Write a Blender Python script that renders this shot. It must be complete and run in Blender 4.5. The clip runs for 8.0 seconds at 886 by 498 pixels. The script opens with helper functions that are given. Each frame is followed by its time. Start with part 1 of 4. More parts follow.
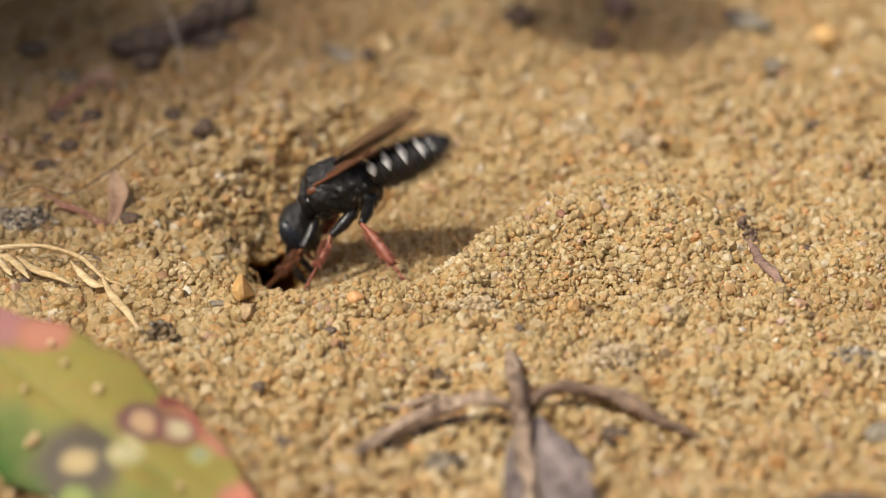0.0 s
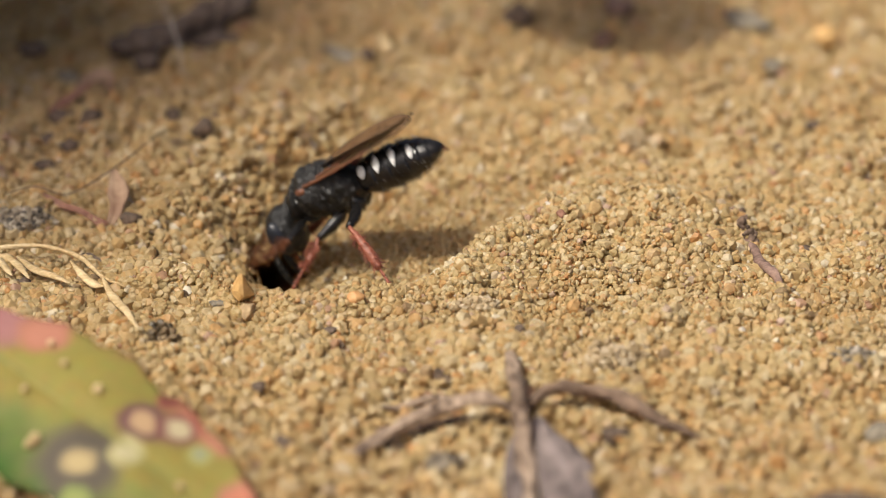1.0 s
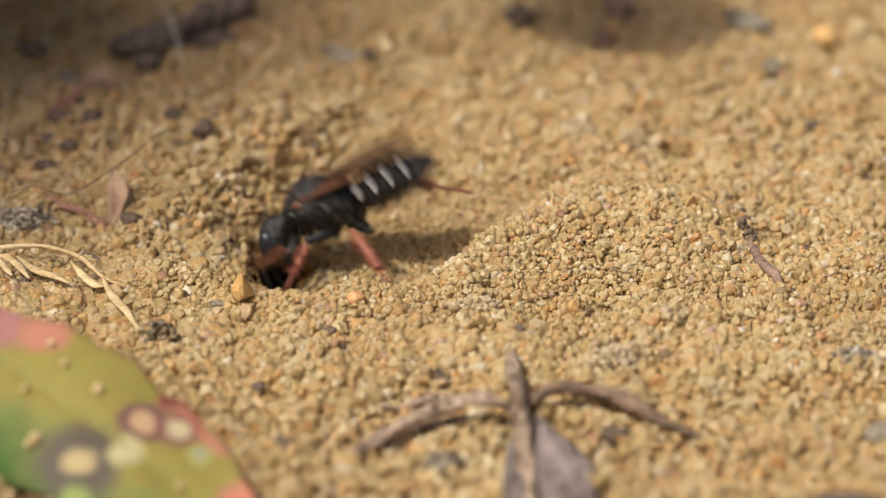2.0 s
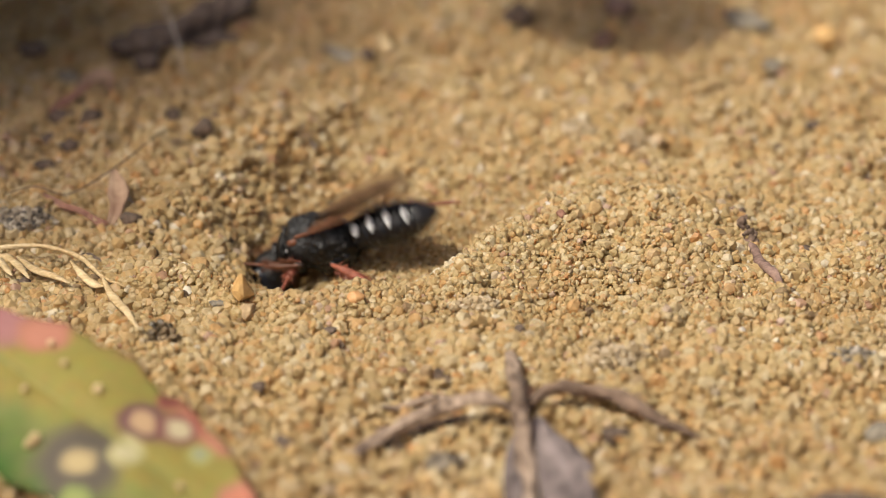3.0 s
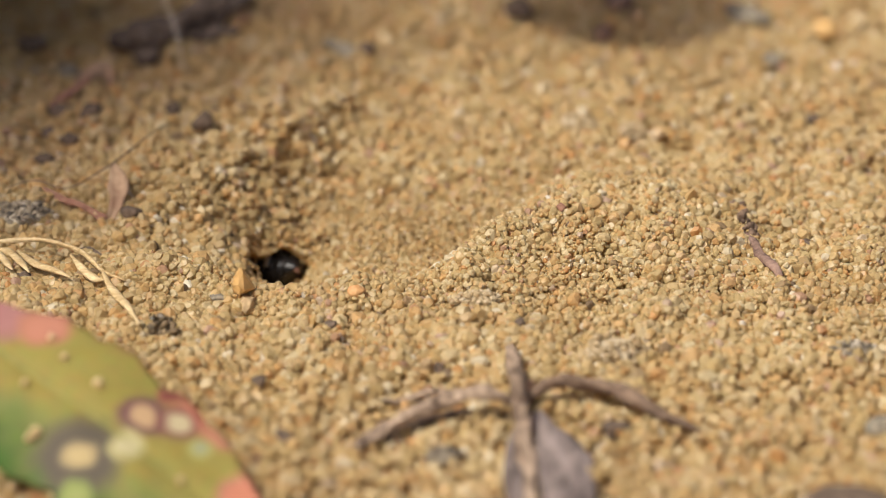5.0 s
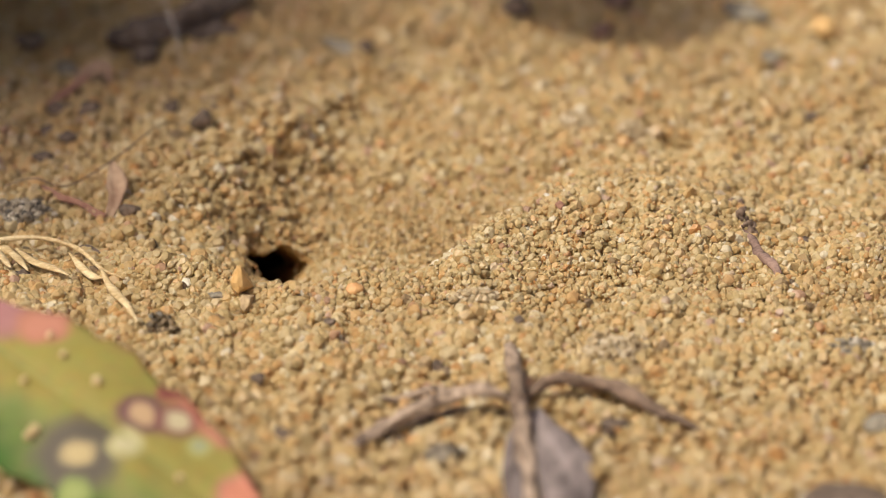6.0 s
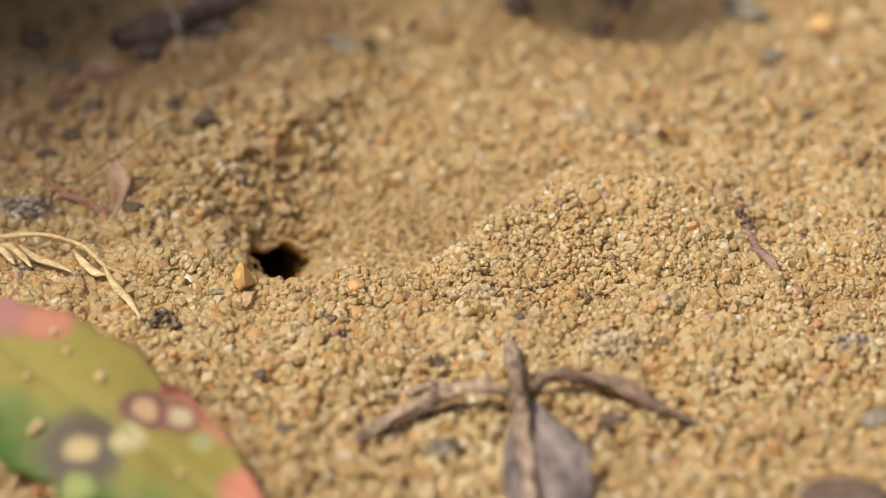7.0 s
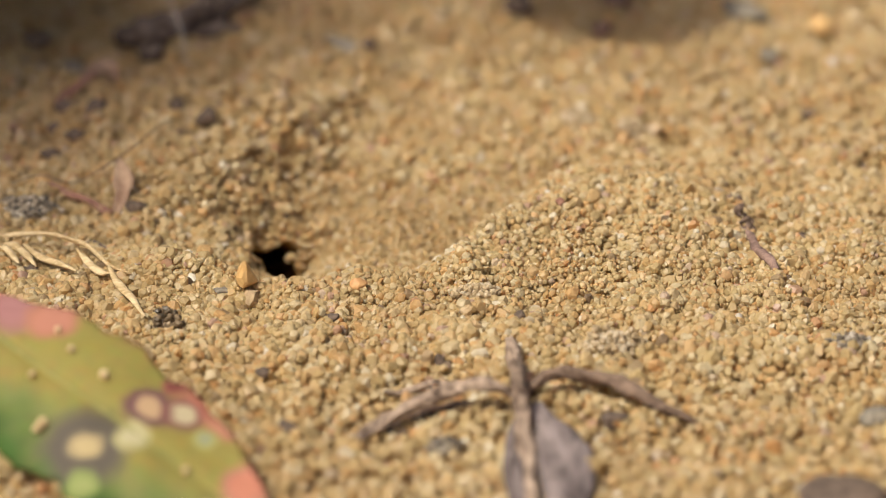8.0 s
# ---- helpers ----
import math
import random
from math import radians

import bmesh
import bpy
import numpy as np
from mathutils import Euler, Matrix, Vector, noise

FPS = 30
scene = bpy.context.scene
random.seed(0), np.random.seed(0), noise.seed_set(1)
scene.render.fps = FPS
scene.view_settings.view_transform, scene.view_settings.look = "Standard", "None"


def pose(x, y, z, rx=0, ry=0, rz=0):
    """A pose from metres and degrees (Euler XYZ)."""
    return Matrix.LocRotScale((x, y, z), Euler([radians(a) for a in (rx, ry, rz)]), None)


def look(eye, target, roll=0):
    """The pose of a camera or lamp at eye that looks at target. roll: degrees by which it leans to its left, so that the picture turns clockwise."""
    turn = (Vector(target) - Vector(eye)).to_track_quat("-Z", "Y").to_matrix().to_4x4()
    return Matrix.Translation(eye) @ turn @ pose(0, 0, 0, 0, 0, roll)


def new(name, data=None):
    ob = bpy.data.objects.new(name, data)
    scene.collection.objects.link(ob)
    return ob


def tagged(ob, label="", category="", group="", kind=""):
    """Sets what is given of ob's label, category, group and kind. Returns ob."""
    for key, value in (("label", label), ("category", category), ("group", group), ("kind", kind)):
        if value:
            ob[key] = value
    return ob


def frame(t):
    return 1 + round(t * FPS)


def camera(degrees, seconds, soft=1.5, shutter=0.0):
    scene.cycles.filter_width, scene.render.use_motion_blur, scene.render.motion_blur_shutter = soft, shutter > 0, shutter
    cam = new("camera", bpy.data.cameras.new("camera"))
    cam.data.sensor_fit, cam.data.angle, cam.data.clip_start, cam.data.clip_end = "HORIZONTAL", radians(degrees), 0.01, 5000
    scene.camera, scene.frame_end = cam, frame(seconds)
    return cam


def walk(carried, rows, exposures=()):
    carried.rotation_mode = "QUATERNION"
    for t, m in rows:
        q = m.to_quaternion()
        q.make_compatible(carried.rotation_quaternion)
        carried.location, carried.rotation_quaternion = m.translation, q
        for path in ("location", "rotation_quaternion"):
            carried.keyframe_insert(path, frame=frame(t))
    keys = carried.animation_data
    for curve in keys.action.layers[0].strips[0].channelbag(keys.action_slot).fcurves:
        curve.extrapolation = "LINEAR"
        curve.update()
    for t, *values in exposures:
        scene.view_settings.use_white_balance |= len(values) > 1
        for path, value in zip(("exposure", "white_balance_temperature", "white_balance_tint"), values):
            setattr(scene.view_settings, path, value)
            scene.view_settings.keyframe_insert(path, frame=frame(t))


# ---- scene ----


def mm(*v):
    """Millimetres to the scene's metres."""
    return Vector(v) * 0.001


# ---- camera: a macro lens on a stand, tilted down a little and drawn back at the end ----
cam = camera(14.0, 8.0, 0.9, 0.8)
cam.data.dof.use_dof = True
cam.data.dof.focus_distance = 0.1568
cam.data.dof.aperture_fstop = 34
walk(cam, [
    (0.0, look(mm(0.000, -142.561, 72.638), mm(0.000, 0.000, 0.000), 0.000)),
    (3.2, look(mm(0.000, -142.561, 72.638), mm(0.000, 0.000, 0.000), 0.000)),
    (3.5, look(mm(-0.040, -142.552, 72.656), mm(-0.018, -0.004, -0.007), -0.002)),
    (4.0, look(mm(-0.070, -142.561, 72.638), mm(-0.014, -0.036, -0.070), -0.002)),
    (4.5, look(mm(-0.030, -142.543, 72.629), mm(-0.030, -0.077, -0.196), -0.016)),
    (6.0, look(mm(-0.090, -142.571, 72.554), mm(0.050, -0.143, -0.346), -0.019)),
    (6.5, look(mm(-0.045, -142.511, 72.627), mm(0.078, -0.142, -0.387), -0.020)),
    (7.0, look(mm(-0.046, -143.549, 73.156), mm(0.021, -1.224, 0.055), -0.030)),
    (7.5, look(mm(-0.071, -143.648, 73.259), mm(-0.027, -1.344, 0.119), -0.035)),
    (8.0, look(mm(-0.073, -144.517, 73.645), mm(-0.043, -2.212, 0.507), -0.039)),
])

# ---- daylight: a high sun from the near side, and the sky ----
SUN_TO = Vector((-0.45, -0.24, 0.84)).normalized()
world = bpy.data.worlds.new("world")
scene.world = world
world.use_nodes = True
wn = world.node_tree.nodes
sky = wn.new("ShaderNodeTexSky")
sky.sky_type, sky.sun_disc = "NISHITA", False
sky.air_density, sky.dust_density, sky.ozone_density = 0.45, 8.0, 0.2
sky.sun_elevation = math.asin(SUN_TO.z)
sky.sun_rotation = math.atan2(SUN_TO.x, SUN_TO.y)
world.node_tree.links.new(sky.outputs[0], wn["Background"].inputs[0])
wn["Background"].inputs[1].default_value = 0.150
sun = new("sun", bpy.data.lights.new("sun", "SUN"))
sun.data.energy, sun.data.angle, sun.data.color = 3.75, radians(3.0), (1.0, 0.950, 0.815)
sun.matrix_world = look(SUN_TO, (0, 0, 0))
scene.view_settings.exposure = -0.37


# ---- materials ----
def material(name, rough=0.6, spec=0.4):
    m = bpy.data.materials.new(name)
    m.use_nodes = True
    b = m.node_tree.nodes["Principled BSDF"]
    b.inputs["Roughness"].default_value = rough
    b.inputs["Specular IOR Level"].default_value = spec
    return m, m.node_tree.nodes, m.node_tree.links, b


def ramp(nodes, stops, mode="LINEAR"):
    r = nodes.new("ShaderNodeValToRGB")
    r.color_ramp.interpolation = mode
    e = r.color_ramp.elements
    while len(e) < len(stops):
        e.new(1.0)
    for el, (p, c) in zip(e, stops):
        el.position, el.color = p, (*c, 1)
    return r


def noise_tex(nodes, links, scale, detail=4, rough=0.55, coord="Object", stretch=(1, 1, 1)):
    """Noise with features about 1/scale of a metre wide."""
    tc, mp, n = nodes.new("ShaderNodeTexCoord"), nodes.new("ShaderNodeMapping"), nodes.new("ShaderNodeTexNoise")
    mp.inputs["Scale"].default_value = stretch
    n.inputs["Scale"].default_value, n.inputs["Detail"].default_value, n.inputs["Roughness"].default_value = scale, detail, rough
    links.new(tc.outputs[coord], mp.inputs[0])
    links.new(mp.outputs[0], n.inputs["Vector"])
    return n


def mix(nodes, links, kind, fac, a, b):
    x = nodes.new("ShaderNodeMix")
    x.data_type, x.blend_type = "RGBA", kind
    for sock, v in ((x.inputs["Factor"], fac), (x.inputs["A"], a), (x.inputs["B"], b)):
        if isinstance(v, (int, float)):
            sock.default_value = v
        elif isinstance(v, tuple):
            sock.default_value = (*v, 1)
        else:
            links.new(v, sock)
    return x.outputs["Result"]


def bump(nodes, links, bsdf, height, dist, strength=0.6):
    bp = nodes.new("ShaderNodeBump")
    bp.inputs["Distance"].default_value, bp.inputs["Strength"].default_value = dist, strength
    links.new(height, bp.inputs["Height"])
    links.new(bp.outputs[0], bsdf.inputs["Normal"])


def two_scale(name, dark, light, fine, coarse, rough=0.7, spec=0.3, relief=0.00005, stretch=(1, 1, 1), strength=0.6):
    """A surface of two tones with fine grain, coarse blotches and relief."""
    m, n, l, b = material(name, rough, spec)
    a = noise_tex(n, l, fine, 5, 0.6, stretch=stretch)
    c = noise_tex(n, l, coarse, 3, 0.5, stretch=stretch)
    fac = mix(n, l, "MIX", 0.5, a.outputs["Fac"], c.outputs["Fac"])
    r = ramp(n, [(0.36, dark), (0.64, light)])
    l.new(fac, r.inputs[0])
    l.new(r.outputs[0], b.inputs["Base Color"])
    bump(n, l, b, a.outputs["Fac"], relief, strength)
    return m


def sand_material(name, stops):
    """Quartz grains: each its own tone, broken faces, light shining through them a little."""
    m, n, l, b = material(name, 0.36, 0.45)
    g = n.new("ShaderNodeNewGeometry")
    r = ramp(n, stops)
    l.new(g.outputs["Random Per Island"], r.inputs[0])
    sp = noise_tex(n, l, 5200, 3, 0.6)
    sr = ramp(n, [(0.32, (0.66, 0.55, 0.44)), (0.62, (1.0, 1.0, 1.0))])
    l.new(sp.outputs["Fac"], sr.inputs[0])
    c1 = mix(n, l, "MULTIPLY", 0.35, r.outputs[0], sr.outputs[0])
    big = noise_tex(n, l, 190, 3, 0.5)
    br = ramp(n, [(0.35, (0.82, 0.75, 0.68)), (0.65, (1.0, 1.0, 1.0))])
    l.new(big.outputs["Fac"], br.inputs[0])
    col = mix(n, l, "MULTIPLY", 0.6, c1, br.outputs[0])
    l.new(col, b.inputs["Base Color"])
    bump(n, l, b, sp.outputs["Fac"], 0.00003, 0.5)
    tr = n.new("ShaderNodeBsdfTranslucent")
    l.new(mix(n, l, "MULTIPLY", 1.0, col, (1.0, 0.88, 0.66)), tr.inputs["Color"])
    both = n.new("ShaderNodeMixShader")
    both.inputs[0].default_value = 0.36
    l.new(b.outputs[0], both.inputs[1])
    l.new(tr.outputs[0], both.inputs[2])
    l.new(both.outputs[0], n["Material Output"].inputs[0])
    return m


SAND = sand_material("sand_grains", [
    (0.00, (0.158, 0.110, 0.080)), (0.006, (0.424, 0.310, 0.180)), (0.03, (0.591, 0.450, 0.220)), (0.22, (0.660, 0.520, 0.260)), (0.36, (0.690, 0.560, 0.320)),
    (0.48, (0.690, 0.490, 0.220)), (0.60, (0.690, 0.540, 0.280)), (0.70, (0.699, 0.450, 0.190)), (0.80, (0.729, 0.600, 0.350)), (0.91, (0.758, 0.660, 0.420)), (0.95, (0.680, 0.380, 0.140)),
    (0.97, (0.611, 0.430, 0.330)), (0.985, (0.798, 0.720, 0.500)), (1.0, (0.847, 0.800, 0.660))])
SAND_BED = two_scale("sand_bed", (0.36, 0.21, 0.08), (0.54, 0.35, 0.14), 2600, 260, 0.85, 0.2, 0.0003)
TWIG = two_scale("weathered_twig", (0.07, 0.043, 0.030), (0.56, 0.42, 0.31), 2400, 600, 0.8, 0.2, 0.00025, (1.6, 0.5, 1.6))
DARK_TWIG = two_scale("dark_twig", (0.07, 0.05, 0.04), (0.25, 0.19, 0.15), 1800, 300, 0.8, 0.2, 0.0002)
DEAD_LEAF = two_scale("dead_leaf", (0.05, 0.038, 0.034), (0.36, 0.29, 0.27), 1300, 420, 0.75, 0.25, 0.0002, (2.5, 0.6, 1))
PURPLE_TWIG = two_scale("purple_twig", (0.10, 0.060, 0.048), (0.36, 0.235, 0.185), 5200, 900, 0.7, 0.3, 0.00008)
BROWN_TWIG = two_scale("brown_twig", (0.06, 0.038, 0.028), (0.32, 0.22, 0.155), 3000, 700, 0.8, 0.2, 0.0002)
STRAW = two_scale("straw", (0.40, 0.26, 0.11), (0.80, 0.64, 0.38), 3600, 700, 0.5, 0.35, 0.00008, (0.8, 1.5, 2))
RED_LEAF = two_scale("red_leaf", (0.18, 0.075, 0.05), (0.46, 0.25, 0.17), 2400, 420, 0.65, 0.3, 0.00006)
CHIP = two_scale("dark_chip", (0.048, 0.034, 0.026), (0.23, 0.165, 0.12), 3600, 700, 0.7, 0.3, 0.0001)
GREY_STONE = two_scale("grey_stone", (0.10, 0.085, 0.065), (0.38, 0.33, 0.25), 4200, 900, 0.75, 0.3, 0.0001)
CLOD = two_scale("caked_sand", (0.30, 0.20, 0.11), (0.58, 0.43, 0.25), 4200, 700, 0.85, 0.2, 0.00012)
AMBER = two_scale("amber_pebble", (0.55, 0.31, 0.10), (0.74, 0.49, 0.21), 2800, 700, 0.45, 0.45, 0.00005)
ORANGE_STONE = two_scale("orange_stone", (0.48, 0.23, 0.08), (0.68, 0.39, 0.17), 2800, 700, 0.5, 0.4, 0.00006)
PALE = two_scale("pale_pebble", (0.55, 0.47, 0.37), (0.82, 0.76, 0.66), 2800, 700, 0.5, 0.4, 0.00005)
LEAF_GREEN = two_scale("leaf_green", (0.05, 0.11, 0.025), (0.10, 0.17, 0.04), 300, 60, 0.5, 0.4, 0.0002)
# sunlight shines yellow-green through the thin leaves
ln, ll = LEAF_GREEN.node_tree.nodes, LEAF_GREEN.node_tree.links
thin, blend = ln.new("ShaderNodeBsdfTranslucent"), ln.new("ShaderNodeMixShader")
thin.inputs["Color"].default_value, blend.inputs[0].default_value = (0.42, 0.34, 0.04, 1), 0.45
ll.new(ln["Principled BSDF"].outputs[0], blend.inputs[1])
ll.new(thin.outputs[0], blend.inputs[2])
ll.new(blend.outputs[0], ln["Material Output"].inputs[0])
FIBRE = two_scale("white_fibre", (0.55, 0.50, 0.42), (0.85, 0.82, 0.75), 2000, 500, 0.5, 0.4, 0.00001)


# ---- building tools (all sizes in millimetres, meshes in metres) ----
def part(name, bm, mat, parent=None, label="", m=None, smooth=True):
    """Links a bmesh in millimetres as one mesh object under a thing or a part."""
    me = bpy.data.meshes.new(name)
    bmesh.ops.scale(bm, vec=(0.001, 0.001, 0.001), verts=bm.verts)
    bmesh.ops.recalc_face_normals(bm, faces=bm.faces)
    bm.to_mesh(me)
    bm.free()
    for p in me.polygons:
        p.use_smooth = smooth
    me.materials.append(mat)
    ob = new(name, me)
    if parent is not None:
        ob.parent = parent
    if m is not None:
        ob.matrix_basis = m
    if label:
        ob["label"] = label
    return ob


def rings(bm, loops, close=True):
    """Skins a row of vertex loops of equal length."""
    n = len(loops[0])
    vs = [[bm.verts.new(p) for p in lp] for lp in loops]
    for a, b in zip(vs, vs[1:]):
        for i in range(n):
            bm.faces.new((a[i], a[(i + 1) % n], b[(i + 1) % n], b[i]))
    if close:
        bm.faces.new(vs[0])
        bm.faces.new(vs[-1])
    return vs


def loft(bm, sections, n=20, flat=1.0):
    """Oval sections (x, z, half width, half height) along x; flat squares them off a little."""
    loops = []
    for x, z, ry, rz in sections:
        lp = []
        for i in range(n):
            a = 2 * math.pi * i / n
            c, s = math.cos(a), math.sin(a)
            lp.append((x, math.copysign(abs(c) ** flat, c) * ry, z + math.copysign(abs(s) ** flat, s) * rz))
        loops.append(lp)
    return rings(bm, loops)


def spline(points, k=6):
    """Catmull-Rom through the points, k steps to a span."""
    p = [Vector(q) for q in points]
    p = [2 * p[0] - p[1]] + p + [2 * p[-1] - p[-2]]
    out = []
    for i in range(1, len(p) - 2):
        for j in range(k):
            t = j / k
            a, b, c, d = p[i - 1], p[i], p[i + 1], p[i + 2]
            out.append(0.5 * (2 * b + (c - a) * t + (2 * a - 5 * b + 4 * c - d) * t * t + (3 * b - a - 3 * c + d) * t ** 3))
    return out + [p[-2]]


def tube(bm, points, radii, n=10, rough=0.0, k=6, seed=0.0, squash=1.0):
    """A round bar along a curve, its radius gliding through radii, its skin uneven by rough."""
    path = spline(points, k)
    loops = []
    side = None
    for i, p in enumerate(path):
        t = (path[min(i + 1, len(path) - 1)] - path[max(i - 1, 0)]).normalized()
        ref = side if side is not None else (Vector((0, 0, 1)) if abs(t.z) < 0.9 else Vector((0, 1, 0)))
        u = (ref - t * ref.dot(t)).normalized()
        side = u
        v = t.cross(u)
        f = i / max(1, len(path) - 1) * (len(radii) - 1)
        a = min(int(f), len(radii) - 2) if len(radii) > 1 else 0
        r = radii[0] if len(radii) == 1 else radii[a] + (radii[a + 1] - radii[a]) * (f - a)
        lp = []
        for j in range(n):
            w = 2 * math.pi * j / n
            d = u * math.cos(w) * squash + v * math.sin(w)
            q = r * (1 + rough * noise.noise(Vector((p.x * 1.3, p.y * 1.3, p.z * 1.3)) + d * 1.5 + Vector((seed, 0, 0))))
            lp.append(p + d * q)
        loops.append(lp)
    rings(bm, loops)


def stone(bm, c, r, seed=0.0, uneven=0.35, sub=3, turn=(0, 0, 0), facet=0.0):
    """An uneven lump: a ball of three half axes, dented and partly faceted."""
    made = bmesh.ops.create_icosphere(bm, subdivisions=sub, radius=1.0)["verts"]
    e = Euler([radians(a) for a in turn]).to_matrix()
    rng = random.Random(seed)
    cuts = [(Vector((rng.gauss(0, 1), rng.gauss(0, 1), rng.gauss(0, 1))).normalized(), rng.uniform(0.62, 0.95)) for _ in range(10)]
    for v in made:
        d = v.co.normalized()
        s = 1 + uneven * noise.noise(d * 1.3 + Vector((seed, 2.1, 0))) + 0.4 * uneven * noise.noise(d * 3.4 + Vector((0, seed, 1)))
        if facet:
            broken = min([s] + [lim / d.dot(n) for n, lim in cuts if d.dot(n) > 0.05])
            s += (broken - s) * min(1.0, 0.5 + facet)
        v.co = Vector(c) + e @ Vector((d.x * s * r[0], d.y * s * r[1], d.z * s * r[2]))


def sheet(bm, grid, thick):
    """A thin curved sheet from a grid of points, given a thickness downwards along its normals."""
    g = [[Vector(p) for p in row] for row in grid]
    h, w = len(g), len(g[0])
    top = [[bm.verts.new(p) for p in row] for row in g]
    low = []
    for i in range(h):
        row = []
        for j in range(w):
            a = g[min(i + 1, h - 1)][j] - g[max(i - 1, 0)][j]
            b = g[i][min(j + 1, w - 1)] - g[i][max(j - 1, 0)]
            nn = a.cross(b)
            nn = nn.normalized() if nn.length > 1e-9 else Vector((0, 0, 1))
            row.append(bm.verts.new(g[i][j] - nn * thick))
        low.append(row)
    for i in range(h - 1):
        for j in range(w - 1):
            bm.faces.new((top[i][j], top[i][j + 1], top[i + 1][j + 1], top[i + 1][j]))
            bm.faces.new((low[i][j], low[i + 1][j], low[i + 1][j + 1], low[i][j + 1]))
    rim = [(i, 0) for i in range(h)] + [(h - 1, j) for j in range(1, w)] + [(i, w - 1) for i in range(h - 2, -1, -1)] + [(0, j) for j in range(w - 2, 0, -1)]
    for (a, b), (c, d) in zip(rim, rim[1:] + rim[:1]):
        bm.faces.new((top[a][b], top[c][d], low[c][d], low[a][b]))


def thing(name, x, y, z, label, category, group="", kind=""):
    """An Empty at a thing's base, in millimetres, that parents its parts."""
    ob = new(name)
    ob.empty_display_size = 0.001
    ob.matrix_basis = pose(x * 0.001, y * 0.001, z * 0.001)
    return tagged(ob, label, category, group, kind)


# ---- the lie of the sand, in millimetres ----
def lattice(i, j, seed):
    n = (i * 374761393 + j * 668265263 + seed * 144269504) & 0x7FFFFFFF
    n = ((n ^ (n >> 13)) * 1274126177) & 0x7FFFFFFF
    return ((n ^ (n >> 16)) & 0xFFFF) / 65535.0 - 0.5


def lumps(x, y, size, seed):
    """Smooth value noise, -0.5 to 0.5, with lumps of that size."""
    x, y = np.asarray(x, float) / size, np.asarray(y, float) / size
    i, j = np.floor(x).astype(np.int64), np.floor(y).astype(np.int64)
    u, v = x - i, y - j
    u, v = u * u * (3 - 2 * u), v * v * (3 - 2 * v)
    a = lattice(i, j, seed) * (1 - u) + lattice(i + 1, j, seed) * u
    b = lattice(i, j + 1, seed) * (1 - u) + lattice(i + 1, j + 1, seed) * u
    return a * (1 - v) + b * v


def step(a):
    a = np.clip(a, 0, 1)
    return a * a * (3 - 2 * a)


def bell(x, y, cx, cy, sx, sy):
    return np.exp(-((x - cx) / sx) ** 2 - ((y - cy) / sy) ** 2)


def bent(a):
    """0 for negative a, a for positive, with a soft bend between."""
    return (a + np.sqrt(a * a + 1.2)) / 2


def pit(x, y):
    """How far a place lies inside the dug pit, 0 to 1, and its distance behind the near lip."""
    lip = -5.2 + 1.48 * bent(x + 0.2) + 0.62 * bent(-9.2 - x) + 0.6 * lumps(x, 0 * x, 1.5, 53)
    behind = (y - lip) / (1 + 0.62 * step((x + 2.6) / 2.4))
    wall = -10.6 + 0.56 * bent(y - 3.0) + 1.6 * lumps(x, y, 2.3, 21) + 0.9 * lumps(x, y, 1.1, 23)
    return step(behind / 3.4) * step((x - wall + 2.0) / 6.2), behind


def surface(x, y):
    """Height of the open sand: banks, the dug pit, the thrown-out ramp."""
    x, y = np.asarray(x, float), np.asarray(y, float)
    near = np.exp(-((x / 60) ** 2 + (y / 70) ** 2))
    z = 0.9 * lumps(x, y, 11, 3) + 0.55 * lumps(x + 3, y, 4.3, 5) + 0.46 * lumps(x, y, 1.9, 7) + 0.60 * lumps(x, y, 0.95, 9) + 0.16 * lumps(x, y, 0.5, 13)
    z = z * (0.35 + 0.65 * near)
    # the pit: a lip on the near side that turns into the ramp's crest, a steep wall beyond the burrow
    inner, behind = pit(x, y)
    along = (x + 7.5) * 0.62 + (y - 3.0) * 0.78
    floor_drop = (1.9 + 1.8 * bell(x, y, -8.0, 3.0, 3.2, 4.0)) * (1 - step((along - 1.0) / 15))
    z = z * (1 - 0.62 * inner) - floor_drop * inner
    crest = np.exp(-((behind + 0.3) / 1.3) ** 2)
    z = z + (0.45 - 0.2 * step((x + 3) / 3) + 0.45 * lumps(x, y, 1.1, 51)) * crest * step((13 + x) / 3) * step((9 - x) / 5)
    # thrown-out ramp, and the bank behind the hole
    out = 1 - inner
    z = z + 1.1 * bell(x, y, 8.5, 2.0, 6.5, 7.0) * out
    z = z + (0.6 + 0.9 * lumps(x, y, 1.7, 31)) * out * step((-8.5 + 0.45 * np.maximum(y - 3, 0) - x) / 2.2) * step((y + 0.5) / 4) * step((19 - y) / 9)
    # clotted crust behind the burrow
    z = z + (1.1 * lumps(x, y, 1.5, 43) * bell(x, y, -8.0, 9.0, 6.0, 5.5) + 1.0 * lumps(x, y, 0.8, 47) * bell(x, y, -6.0, 8.0, 9.0, 6.0)) * (1 - 0.5 * inner)
    # raised lip on the near side
    z = z + 0.7 * bell(x, y, -12.2, -3.4, 2.6, 1.9)
    # small pockets in the crust
    z = z - 1.9 * bell(x, y, 10.9, 10.4, 0.75, 0.75) - 1.3 * bell(x, y, 8.95, 10.8, 0.6, 0.6) - 1.2 * bell(x, y, 19.9, 7.4, 0.8, 0.6) - 0.9 * bell(x, y, 15.3, 4.2, 0.9, 0.7) - 1.2 * bell(x, y, 16.4, 18.6, 0.7, 0.8)
    return z


